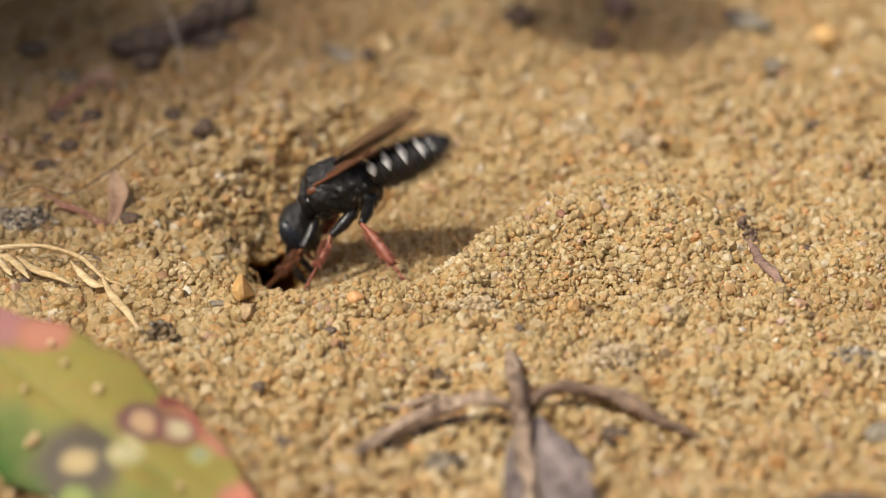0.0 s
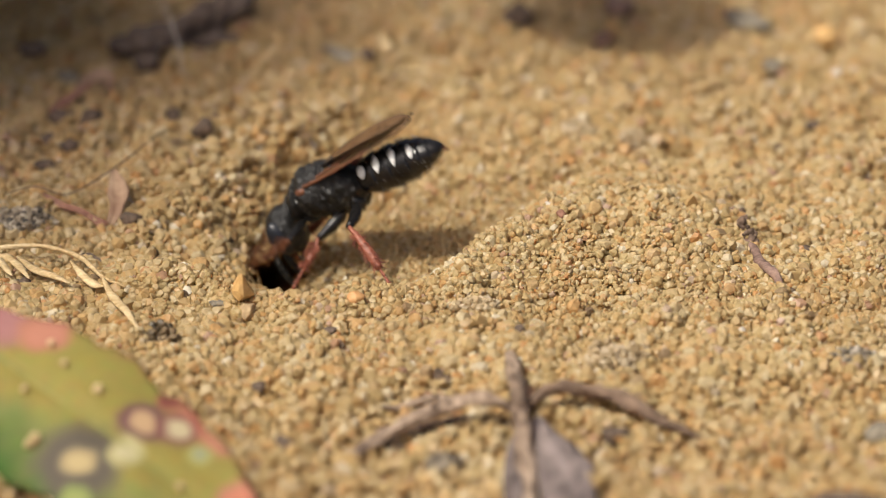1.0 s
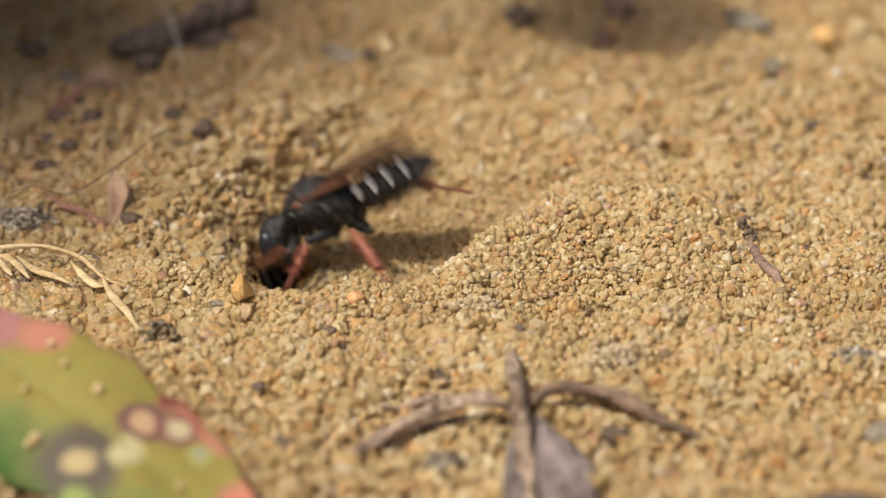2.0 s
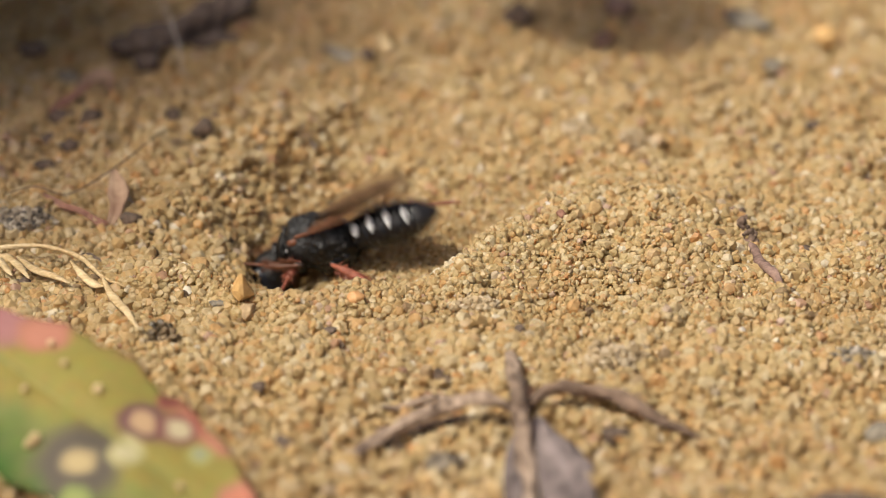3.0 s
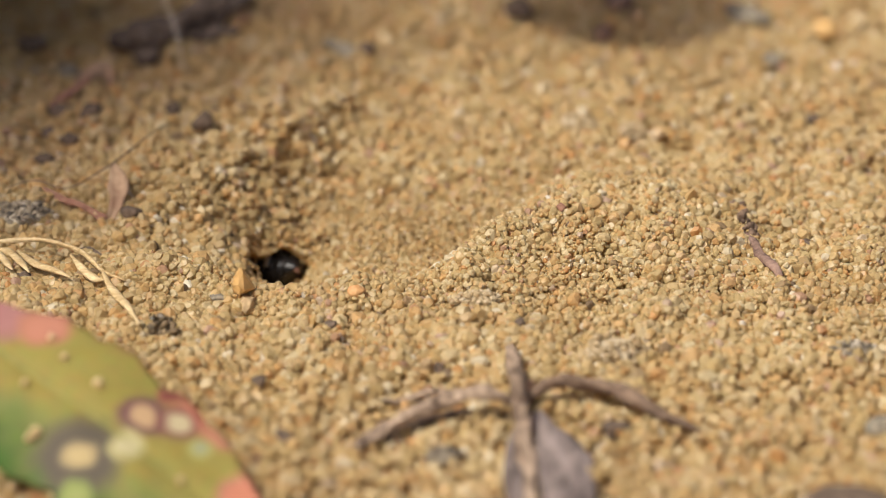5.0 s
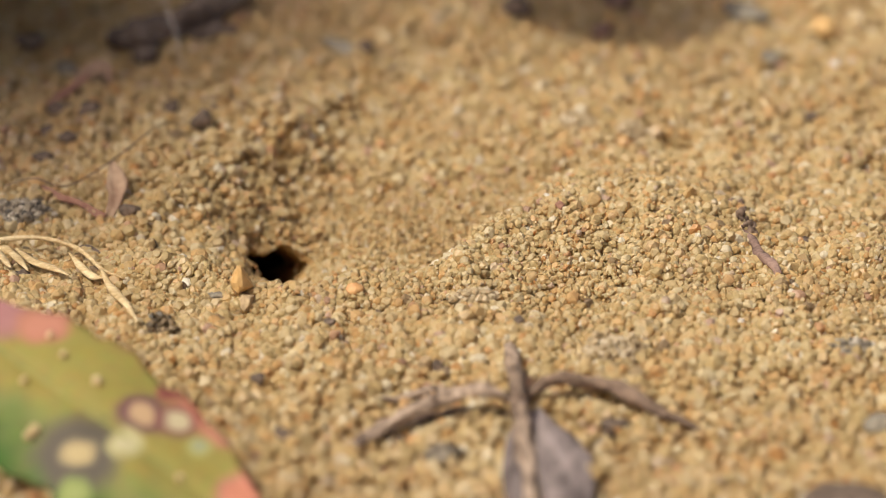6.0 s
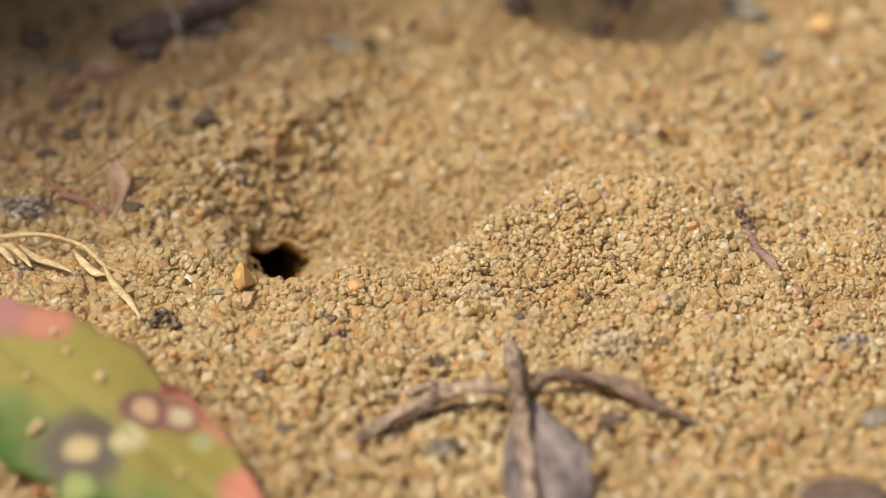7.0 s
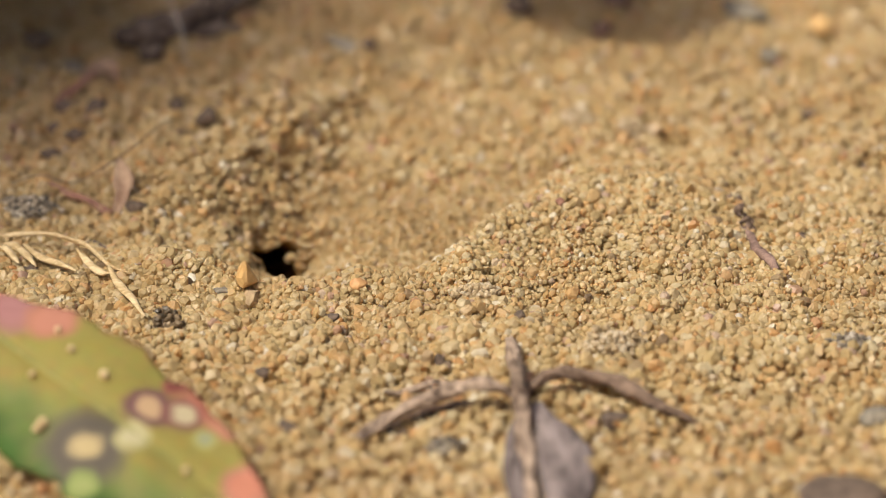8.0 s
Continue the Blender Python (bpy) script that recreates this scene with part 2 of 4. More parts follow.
HOLE = (-7.55, 3.0)


def burrow(x, y):
    """How far the burrow goes down at a place, 0 outside its mouth."""
    u, v = np.asarray(x, float) - HOLE[0], np.asarray(y, float) - HOLE[1]
    d = np.sqrt((u / 1.60) ** 2 + ((v - 0.30 * u) / 1.05) ** 2)
    return 13.0 * step(3.6 * (1.03 - d))


def ground_point(x, y):
    b = burrow(x, y)
    return x - 0.22 * b, y + 0.90 * b, surface(x, y) - 0.43 * b


def gz(x, y):
    return float(surface(x, y))


def ground_sheet():
    """One sheet of ground: fine round the pit, widening out to the horizon."""
    def axis(lo, hi, d, f0, f1):
        mid = list(np.concatenate([np.arange(lo, f0, d), np.arange(f0, f1, 0.09), np.arange(f1, hi + d / 2, d)]))
        out, s, a = [], d, 0.0
        while a < 60000:
            s *= 1.35
            a += s
            out.append(a)
        return np.array([lo - a for a in out[::-1]] + mid + [hi + a for a in out])
    xs, ys = axis(-27, 27, 0.3, -9.6, -5.4), axis(-27, 36, 0.3, 1.4, 5.0)
    gx, gy = np.meshgrid(xs, ys)
    x, y, z = ground_point(gx, gy)
    co = np.stack([x, y, z - 0.18], -1).reshape(-1, 3) * 0.001
    w, h = len(xs), len(ys)
    i = (np.arange(h - 1)[:, None] * w + np.arange(w - 1)[None, :]).ravel()
    faces = np.stack([i, i + 1, i + w + 1, i + w], -1)
    me = bpy.data.meshes.new("ground")
    me.from_pydata(co.tolist(), [], faces.tolist())
    me.polygons.foreach_set("use_smooth", np.ones(len(me.polygons), bool))
    me.materials.append(SAND_BED)
    return tagged(new("ground", me), "ochre sandy ground with a dug pit and burrow", "ground", kind="structure")


def grain_shape(points, rng):
    """An angular grain: the hull of points strewn over an uneven ball."""
    bm = bmesh.new()
    p = rng.normal(size=(points, 3))
    p /= np.linalg.norm(p, axis=1)[:, None]
    p *= rng.uniform(0.92, 1.08, (points, 1)) * rng.uniform(0.82, 1.18, 3)[None]
    for q in p:
        bm.verts.new(q)
    made = bmesh.ops.convex_hull(bm, input=bm.verts)
    bmesh.ops.delete(bm, geom=[g for g in made["geom_interior"] if isinstance(g, bmesh.types.BMVert)], context="VERTS")
    bmesh.ops.triangulate(bm, faces=bm.faces)
    bmesh.ops.recalc_face_normals(bm, faces=bm.faces)
    bm.verts.index_update()
    d = np.array([v.co[:] for v in bm.verts])
    fs = np.array([[v.index for v in f.verts] for f in bm.faces])
    bm.free()
    return d, fs


def grains(name, xy, size, sub, rng, label, lift=0.0, smooth=True, jitter=0.15):
    """One heap of loose grains lying on the ground at the places xy."""
    x, y, z = ground_point(xy[:, 0], xy[:, 1])
    e = 0.15
    a = np.stack(ground_point(xy[:, 0] + e, xy[:, 1]), -1) - np.stack([x, y, z], -1)
    b = np.stack(ground_point(xy[:, 0], xy[:, 1] + e), -1) - np.stack([x, y, z], -1)
    nrm = np.cross(a, b)
    nrm /= np.linalg.norm(nrm, axis=1)[:, None] + 1e-12
    r = size * 0.5
    c = np.stack([x, y, z], -1) + nrm * (rng.uniform(-jitter, jitter, len(x)) + lift)[:, None]
    shapes = [grain_shape((0, 18, 30, 44)[sub], rng) for _ in range(24)]
    pick = rng.integers(0, len(shapes), len(x))
    q = rng.normal(size=(len(x), 4))
    q /= np.linalg.norm(q, axis=1)[:, None]
    w_, i_, j_, k_ = q.T
    rot = np.stack([1 - 2 * (j_ * j_ + k_ * k_), 2 * (i_ * j_ - k_ * w_), 2 * (i_ * k_ + j_ * w_),
                    2 * (i_ * j_ + k_ * w_), 1 - 2 * (i_ * i_ + k_ * k_), 2 * (j_ * k_ - i_ * w_),
                    2 * (i_ * k_ - j_ * w_), 2 * (j_ * k_ + i_ * w_), 1 - 2 * (i_ * i_ + j_ * j_)], -1).reshape(-1, 3, 3)
    vv, ff, base = [], [], 0
    for s, (vs, fs) in enumerate(shapes):
        m = pick == s
        n = int(m.sum())
        if not n:
            continue
        p = np.einsum("nij,vj->nvi", rot[m], vs) * r[m][:, None, None] + c[m][:, None, :]
        vv.append(p.reshape(-1, 3))
        ff.append((fs[None] + (np.arange(n) * len(vs))[:, None, None]).reshape(-1, 3) + base)
        base += n * len(vs)
    v, f = np.concatenate(vv) * 0.001, np.concatenate(ff)
    me = bpy.data.meshes.new(name)
    me.vertices.add(len(v))
    me.vertices.foreach_set("co", v.ravel())
    me.loops.add(len(f) * 3)
    me.loops.foreach_set("vertex_index", f.ravel().astype(np.int32))
    me.polygons.add(len(f))
    me.polygons.foreach_set("loop_start", np.arange(0, len(f) * 3, 3, dtype=np.int32))
    me.update(calc_edges=True)
    me.polygons.foreach_set("use_smooth", np.full(len(f), smooth))
    me.materials.append(SAND)
    return tagged(new(name, me), label, "sand", kind="stuff")


def scatter(rng, x0, x1, y0, y1, cell):
    xs, ys = np.arange(x0, x1, cell), np.arange(y0, y1, cell)
    g = np.stack(np.meshgrid(xs, ys), -1).reshape(-1, 2)
    return g + rng.uniform(-0.5, 0.5, g.shape) * cell


def sizes(rng, n, mid, spread):
    return np.clip(mid * np.exp(rng.normal(0, spread, n)), mid * 0.5, mid * 1.75)


def thinned(rng, xy, gaps):
    """Leave out some grains, so that pores open between the rest."""
    return xy[rng.random(len(xy)) > gaps]


def coarse(xy):
    """Old crust is coarser, freshly thrown sand is finer."""
    fresh = bell(xy[:, 0], xy[:, 1], 4.0, -2.5, 9.0, 4.0)
    return 1.06 - 0.20 * fresh + 0.45 * lumps(xy[:, 0], xy[:, 1], 3.1, 61)


def sand():
    rng = np.random.default_rng(11)
    allp = thinned(rng, scatter(rng, -26, 26, -25, 36, 0.265), 0.06)
    fine = (allp[:, 1] > -11) & (allp[:, 1] < 8) & (np.abs(allp[:, 0]) < 21)
    near = thinned(rng, scatter(rng, -21, 21, -11, 8, 0.18), 0.06)
    inner = pit(near[:, 0], near[:, 1])[0] > 0.55
    lip = (near[:, 0] > -14) & (near[:, 0] < 6) & (near[:, 1] > -7) & ~inner & (near[:, 1] < 0)
    rest = ~lip & ~inner
    grains("sand_grains", near[lip], coarse(near[lip]) * sizes(rng, int(lip.sum()), 0.325, 0.23), 2, rng,
           "loose pale ochre sand grains along the pit's lip", smooth=False, jitter=0.14)
    grains("sand_grains", near[rest], coarse(near[rest]) * sizes(rng, int(rest.sum()), 0.365, 0.26), 2, rng,
           "loose ochre sand grains round the burrow", smooth=False, jitter=0.18)
    grains("sand_grains", allp[~fine], sizes(rng, int((~fine).sum()), 0.45, 0.32), 1, rng,
           "loose ochre sand grains on the open ground", smooth=False, jitter=0.24)
    dug = scatter(rng, -12, 9, -5, 16, 0.20)
    dug = dug[pit(dug[:, 0], dug[:, 1])[0] > 0.4]
    grains("sand_grains", dug, sizes(rng, len(dug), 0.29, 0.2), 1, rng,
           "loose ochre sand grains lining the pit", smooth=False, jitter=0.07)
    fines = thinned(rng, scatter(rng, -20, 20, -10, 6, 0.19), 0.35)
    grains("sand_grains", fines, sizes(rng, len(fines), 0.165, 0.3), 1, rng,
           "fine ochre grit between the sand grains", lift=0.10, smooth=False, jitter=0.1)
    small = scatter(rng, -22, 22, -17, 14, 0.95)
    small = small[pit(small[:, 0], small[:, 1])[0] < 0.4]
    grains("sand_grains", small, sizes(rng, len(small), 0.46, 0.24), 3, rng,
           "coarser ochre grains strewn over the sand", lift=0.06, smooth=False)
    lumpy = np.concatenate([scatter(rng, -20, -10.5, -3.6, 2.0, 0.58), scatter(rng, -19, -11.5, 2.0, 7.0, 0.58)])
    lumpy = lumpy[(lumps(lumpy[:, 0], lumpy[:, 1], 2.2, 77) > -0.14) & (pit(lumpy[:, 0], lumpy[:, 1])[0] < 0.3)]
    grains("sand_grains", lumpy, sizes(rng, len(lumpy), 0.55, 0.2), 3, rng,
           "coarse clumped sand grains beside dry grass", lift=0.12, smooth=False)


ground_sheet()
sand()


# ---- an unseen leafy plant, added above the view to dapple the far sand ----
def shade_leaf(bm, length, width, droop):
    grid = []
    for i in range(13):
        s = i / 12
        w = width * math.sin(math.pi * (0.04 + 0.93 * s)) ** 0.8
        grid.append([(length * s, w * u, -droop * s * s * length + 0.25 * w * abs(u)) for u in (-1, -0.66, -0.33, 0, 0.33, 0.66, 1)])
    sheet(bm, grid, 0.25)


def unseen_shade_plant():
    t = thing("unseen_shade_plant", -150, 85, 0, "unseen green leafy plant added to shade the far sand", "plant")
    o = Vector((-150, 85, 0))
    top = [(-150, 85, 0), (-138, 80, 70), (-122, 72, 130), (-98, 62, 165), (-72, 54, 180), (-48, 48, 186)]
    bm = bmesh.new()
    tube(bm, [Vector(p) - o for p in top], [2.2, 1.8, 1.4, 1.0, 0.6], 8, 0.1, 6)
    part("stem", bm, LEAF_GREEN, t)
    k = Vector((SUN_TO.x, SUN_TO.y, SUN_TO.z)) / SUN_TO.z
    # each leaf hangs where its shade falls on a place of the far sand, densest towards the corner
    rng = random.Random(14)
    spots = [(-36, 36, 115, 26, 7.5, -8), (-34, 28, 125, 22, 5.0, -14), (-20, 35, 130, 20, 5.0, -6), (0, 34, 135, 17, 4.5, -4), (4.5, 27, 120, 8.5, 2.6, -10), (15, 35, 140, 14, 3.6, 6), (5.5, 29.5, 125, 9, 2.6, -4), (-27, 27, 110, 12, 4.5, 10), (-26, 20, 118, 8, 3.0, -15), (-22, 31, 112, 10, 4.0, 5), (-25, 24, 110, 9, 3.4, 15), (-23, 14, 105, 7, 2.4, 30), (-20, 27, 105, 7, 2.6, -20)]
    while len(spots) < 370:
        gx, gy = rng.uniform(-36, -5), rng.uniform(1, 34)
        if rng.random() < ((-8 - gx) / 13) * 0.9 + (gy - 12.5) / 22:
            spots.append((gx, gy, rng.uniform(170, 240), rng.uniform(5.5, 8.5), rng.uniform(1.1, 1.8), rng.uniform(-70, 70)))
    # low broad leaves just beyond the far corner, added to block sun and sky
    for x, y, z, ln, wd, turn in ((-50, 40, 15, 40, 9.5, -12), (-46, 27, 12, 25, 6.0, -4), (-50, 17, 11, 32, 9.0, 4), (-44, 23, 9, 26, 5.0, 0), (-48, 7, 14, 23, 6.0, 8), (-2, 21.8, 10.5, 12, 4.2, 0)):
        bm = bmesh.new()
        shade_leaf(bm, ln, wd, 0.004)
        part("low_leaf", bm, LEAF_GREEN, t, "", Matrix.Translation((Vector((x, y, z)) - o) * 0.001) @ pose(0, 0, 0, 0, 0, turn))
    for gx, gy, h, ln, wd, turn in spots:
        c = Vector((gx, gy, 0)) + k * h
        bm = bmesh.new()
        shade_leaf(bm, ln, wd, 0.015)
        part("leaf", bm, LEAF_GREEN, t, "", Matrix.Translation((c - o) * 0.001) @ pose(0, 0, 0, 0, 8, turn))


unseen_shade_plant()


CLOD_GRAIN = sand_material("caked_grains", [(0.0, (0.50, 0.39, 0.23)), (0.4, (0.68, 0.55, 0.34)), (0.8, (0.78, 0.67, 0.46)), (1.0, (0.86, 0.78, 0.60))])


GRIT = sand_material("grey_grit", [(0.0, (0.08, 0.07, 0.06)), (0.3, (0.26, 0.22, 0.17)), (0.6, (0.46, 0.40, 0.31)), (0.9, (0.60, 0.54, 0.43)), (1.0, (0.80, 0.76, 0.68))])


SOIL = sand_material("soil_grains", [(0.0, (0.09, 0.07, 0.045)), (0.4, (0.22, 0.16, 0.09)), (0.8, (0.36, 0.27, 0.16)), (1.0, (0.55, 0.43, 0.27))])


# ---- things lying on the sand ----
def pebble(name, x, y, r, mat, label, seed, turn=(0, 0, 0), uneven=0.35, facet=0.0, sink=0.35, category="pebble", sub=3):
    bm = bmesh.new()
    stone(bm, (0, 0, 0), r, seed, uneven, sub, turn, facet)
    ob = part(name, bm, mat)
    ob.matrix_basis = pose(x * 0.001, y * 0.001, (gz(x, y) + r[2] * (1 - sink * 2)) * 0.001)
    return tagged(ob, label, category, {"chip": "chips strewn over the sand", "pebble": "pebbles strewn over the sand"}.get(category, ""))


def clod(x, y, r, label, seed, count=90, mat=None):
    """A crumb of caked sand: many grains stuck together."""
    rng = random.Random(seed)
    bm = bmesh.new()
    stone(bm, (0, 0, 0), tuple(v * 0.8 for v in r), seed, 0.4, 2)
    for _ in range(count):
        d = Vector((rng.gauss(0, 1), rng.gauss(0, 1), abs(rng.gauss(0, 1)))).normalized()
        k = rng.uniform(0.8, 1.0) * (1 + 0.35 * noise.noise(d * 1.7 + Vector((seed, 0, 0))))
        g = rng.uniform(0.11, 0.22)
        stone(bm, (d.x * r[0] * k, d.y * r[1] * k, d.z * r[2] * k), (g, g * 0.9, g * 0.8), rng.random() * 50, 0.4, 1, (rng.random() * 90, 0, 0), 0.3)
    ob = part("sand_clod", bm, mat or CLOD_GRAIN, smooth=False)
    ob.matrix_basis = pose(x * 0.001, y * 0.001, (gz(x, y) + 0.1) * 0.001)
    return tagged(ob, label, "clod", "clods of caked sand")


def broken_pebble(x, y, r, label, seed, turn, lift, taper=0.0):
    """A single large grain with flat broken faces."""
    d, fs = grain_shape(28, np.random.default_rng(seed))
    e = Euler([radians(a) for a in turn]).to_matrix()
    bm = bmesh.new()
    # it narrows upwards
    vs = [bm.verts.new(e @ Vector((p[0] * r[0] * (1 - taper * p[2]), p[1] * r[1] * (1 - taper * p[2]), p[2] * r[2]))) for p in d]
    for f in fs:
        bm.faces.new([vs[k] for k in f])
    ob = part("amber_pebble", bm, AMBER if lift > 0.3 else CLOD, smooth=False)
    ob.matrix_basis = pose(x * 0.001, y * 0.001, (gz(x, y) + lift) * 0.001)
    return tagged(ob, label, "pebble", "pebbles strewn over the sand")


def pebbles():
    # amber grain standing on a small stack at the pit's lip
    broken_pebble(-8.6, -5.3, (0.58, 0.52, 0.74), "pointed amber sand grain standing on the pit's lip", 5, (0, -10, 20), 0.75, 0.36)
    broken_pebble(-8.35, -5.9, (0.52, 0.44, 0.36), "angular tan sand grain at the pit's lip", 9, (0, 0, 40), 0.1)
    pebble("orange_pebble", -3.75, -5.7, (0.42, 0.36, 0.30), ORANGE_STONE, "flat orange sand grain on the rim", 3.7, (0, 8, 0), 0.3, 0.4, 0.2)
    pebble("dark_pebble", -4.77, -7.95, (0.30, 0.26, 0.22), CHIP, "small blackish pebble in the sand", 4.1, (0, 0, 0), 0.4, 0.2, 0.0)
    clod(-11.85, -8.7, (0.66, 0.6, 0.95), "dark brown rough lump of soil on the sand", 5.3, 80, SOIL)
    clod(-8.9, 5.2, (0.6, 0.5, 0.5), "crumb of damp sand over the burrow's mouth", 42.1, 60, SAND)
    clod(-5.6, 5.1, (0.55, 0.5, 0.4), "crumb of damp sand beside the burrow's mouth", 43.1, 60, SAND)
    clod(-7.6, 5.6, (0.7, 0.4, 0.4), "crumb of damp sand hanging over the burrow", 44.1, 60, SAND)
    clod(0.0, -18.9, (0.8, 0.5, 0.42), "rough grey-brown crumb near a dried sprig", 6.2, 70, GRIT)
    pebble("grey_pebble", 17.6, -16.8, (0.8, 0.6, 0.42), GREY_STONE, "small grey pebble in the open sand", 7.9, (0, 0, 30), 0.4, 0.4, 0.0)
    pebble("dark_stone", 15.6, -24.0, (2.2, 1.6, 0.8), CHIP, "dark grey stone at the edge of the sand", 8.8, (0, 0, 10), 0.25, 0.2, 0.1, "stone")
    clod(7.1, -10.8, (1.45, 1.0, 0.85), "lump of caked sand and grit", 9.4, 130)
    clod(1.5, -6.4, (0.95, 0.7, 0.5), "small greyish clod of caked sand", 10.4, 90)
    clod(-7.0, 10.4, (0.45, 0.4, 0.3), "crumb of caked sand on the pit wall", 11.7, 80, SAND)
    clod(-9.5, 7.6, (0.7, 0.6, 0.5), "crumb of caked sand on the bank", 12.2, 90, SAND)
    clod(6.3, 12.3, (0.9, 0.7, 0.6), "crumb of caked sand beyond the ramp", 13.2, 80)
    clod(8.9, 11.6, (0.7, 0.6, 0.55), "crumb of caked sand beside a small pocket", 14.2, 70)
    clod(17.0, -10.7, (0.9, 0.6, 0.26), "flat speckled grey crumb in the sand", 11.1, 90, GRIT)
    pebble("dark_chip", -11.15, 10.5, (0.55, 0.45, 0.70), CHIP, "dark upright chip on the bank", 12.3, (15, 10, 20), 0.5, 0.5, -0.1, "chip")
    pebble("dark_chip", -12.75, 12.3, (0.40, 0.34, 0.36), CHIP, "small brown chip on the bank", 12.9, (0, 0, 0), 0.5, 0.5, 0.0, "chip")
    pebble("grey_chip", -4.9, 20.6, (1.4, 0.6, 0.4), GREY_STONE, "long grey chip of bark on the sand", 13.4, (0, 12, -18), 0.4, 0.4, 0.0, "chip")
    pebble("dark_chip", -3.7, 19.8, (0.4, 0.4, 0.4), CHIP, "dark pebble beside a grey chip", 13.8, (0, 0, 0), 0.4, 0.3, 0.0, "chip")
    pebble("pale_chip", -2.9, 21.6, (0.4, 0.9, 0.3), STRAW, "pale straw-coloured chip on the sand", 14.4, (0, 0, 25), 0.4, 0.3, 0.0, "chip")
    pebble("dark_chip", 3.9, 24.2, (0.9, 0.6, 0.6), CHIP, "dark chip of bark in the shade", 15.4, (0, 15, -25), 0.5, 0.4, -0.1, "chip")
    pebble("dark_chip", 8.9, 25.4, (0.75, 0.6, 0.7), PURPLE_TWIG, "purplish chip in the shade", 16.1, (0, 0, 0), 0.5, 0.4, 0.0, "chip")
    pebble("dark_chip", 7.9, 21.7, (0.6, 0.5, 0.6), PURPLE_TWIG, "small purplish chip at the edge of the shade", 16.9, (0, 0, 0), 0.5, 0.4, 0.0, "chip")
    pebble("amber_pebble", 18.95, 21.8, (0.7, 0.65, 0.6), AMBER, "round amber pebble on the sand", 17.3, (0, 0, 0), 0.2, 0.1, -0.1)
    pebble("pale_pebble", 16.1, 19.3, (0.5, 0.42, 0.45), GREY_STONE, "pale grey pebble on the sand", 18.2, (0, 0, 0), 0.3, 0.3, -0.1)
    pebble("pale_pebble", 15.3, 24.2, (1.2, 0.9, 0.5), GREY_STONE, "pale flat pebble in the shade", 18.8, (0, 10, -20), 0.3, 0.2, 0.0)
    pebble("pale_pebble", 19.2, 18.2, (0.3, 0.3, 0.28), PALE, "small white pebble on the sand", 19.5, (0, 0, 0), 0.3, 0.3, -0.1)
    clod(-18.8, 2.3, (1.35, 0.9, 0.55), "rough lump of grey grit on the bank", 20.2, 230, GRIT)
    pebble("dark_pebble", -15.6, -0.6, (0.6, 0.25, 0.25), CHIP, "dark elongated chip beside dry grass", 21.2, (0, 5, -20), 0.5, 0.2, 0.0, category="chip")
    pebble("dark_pebble", -9.7, -5.4, (0.45, 0.28, 0.2), GREY_STONE, "dark grey flat pebble below the pit", 22.6, (0, 0, 10), 0.4, 0.2, 0.0)
    pebble("dark_pebble", -7.6, -12.6, (0.32, 0.3, 0.26), CHIP, "small dark pebble in the sand", 23.3, (0, 0, 0), 0.5, 0.2, 0.0)
    pebble("dark_pebble", -6.3, -18.7, (0.4, 0.36, 0.3), CHIP, "small dark pebble in the sand", 24.3, (0, 0, 0), 0.5, 0.2, 0.0)
    pebble("pale_pebble", -0.7, -11.5, (0.26, 0.2, 0.36), CLOD, "pale chip leaning by a dark one", 25.3, (10, 20, 0), 0.4, 0.4, -0.1)
    pebble("dark_pebble", -0.15, -11.6, (0.26, 0.26, 0.38), CHIP, "dark chip leaning by a pale one", 25.9, (0, -20, 0), 0.4, 0.4, -0.1, category="chip")
    pebble("dark_chip", 6.9, -16.9, (0.75, 0.25, 0.22), CHIP, "thin blackish splinter on the sand", 26.3, (0, 5, 8), 0.4, 0.2, -0.1, "chip")
    pebble("dark_chip", -18.1, 12.2, (0.7, 0.4, 0.35), CHIP, "dark chip on the shaded bank", 28.1, (0, 0, 10), 0.5, 0.4, 0.0, "chip")
    pebble("dark_chip", -16.6, 11.6, (0.6, 0.45, 0.4), CHIP, "dark crumb of bark on the bank", 28.9, (0, 0, 0), 0.5, 0.4, 0.0, "chip")
    pebble("dark_chip", -18.5, 10.5, (0.45, 0.4, 0.35), CHIP, "dark crumb on the bank", 29.4, (0, 0, 0), 0.5, 0.4, 0.0, "chip")
    pebble("dark_chip", -17.3, 9.0, (0.42, 0.36, 0.4), CHIP, "dark upright crumb on the bank", 30.2, (0, 10, 0), 0.5, 0.4, 0.0, "chip")
    pebble("dark_chip", -18.3, 7.2, (0.5, 0.4, 0.3), CHIP, "dark flat crumb near a grit lump", 30.9, (0, 0, 0), 0.5, 0.4, 0.0, "chip")
    pebble("dark_chip", -14.0, 2.3, (0.5, 0.4, 0.3), CHIP, "dark speckled crumb below a leaf scrap", 31.7, (0, 0, 0), 0.5, 0.4, 0.0, "chip")
    pebble("dark_chip", -20.3, 21.3, (0.8, 0.6, 0.5), CHIP, "dark lump in the shade", 32.3, (0, 0, 0), 0.5, 0.4, 0.0, "chip")
    pebble("pale_pebble", -18.3, 18.6, (0.6, 0.5, 0.4), GREY_STONE, "pale grey pebble in the shade", 32.9, (0, 0, 0), 0.3, 0.3, 0.0)
    pebble("pale_pebble", -9.6, 12.2, (0.36, 0.3, 0.3), CLOD, "small whitish grain on the bank", 33.6, (0, 0, 0), 0.3, 0.4, 0.0)
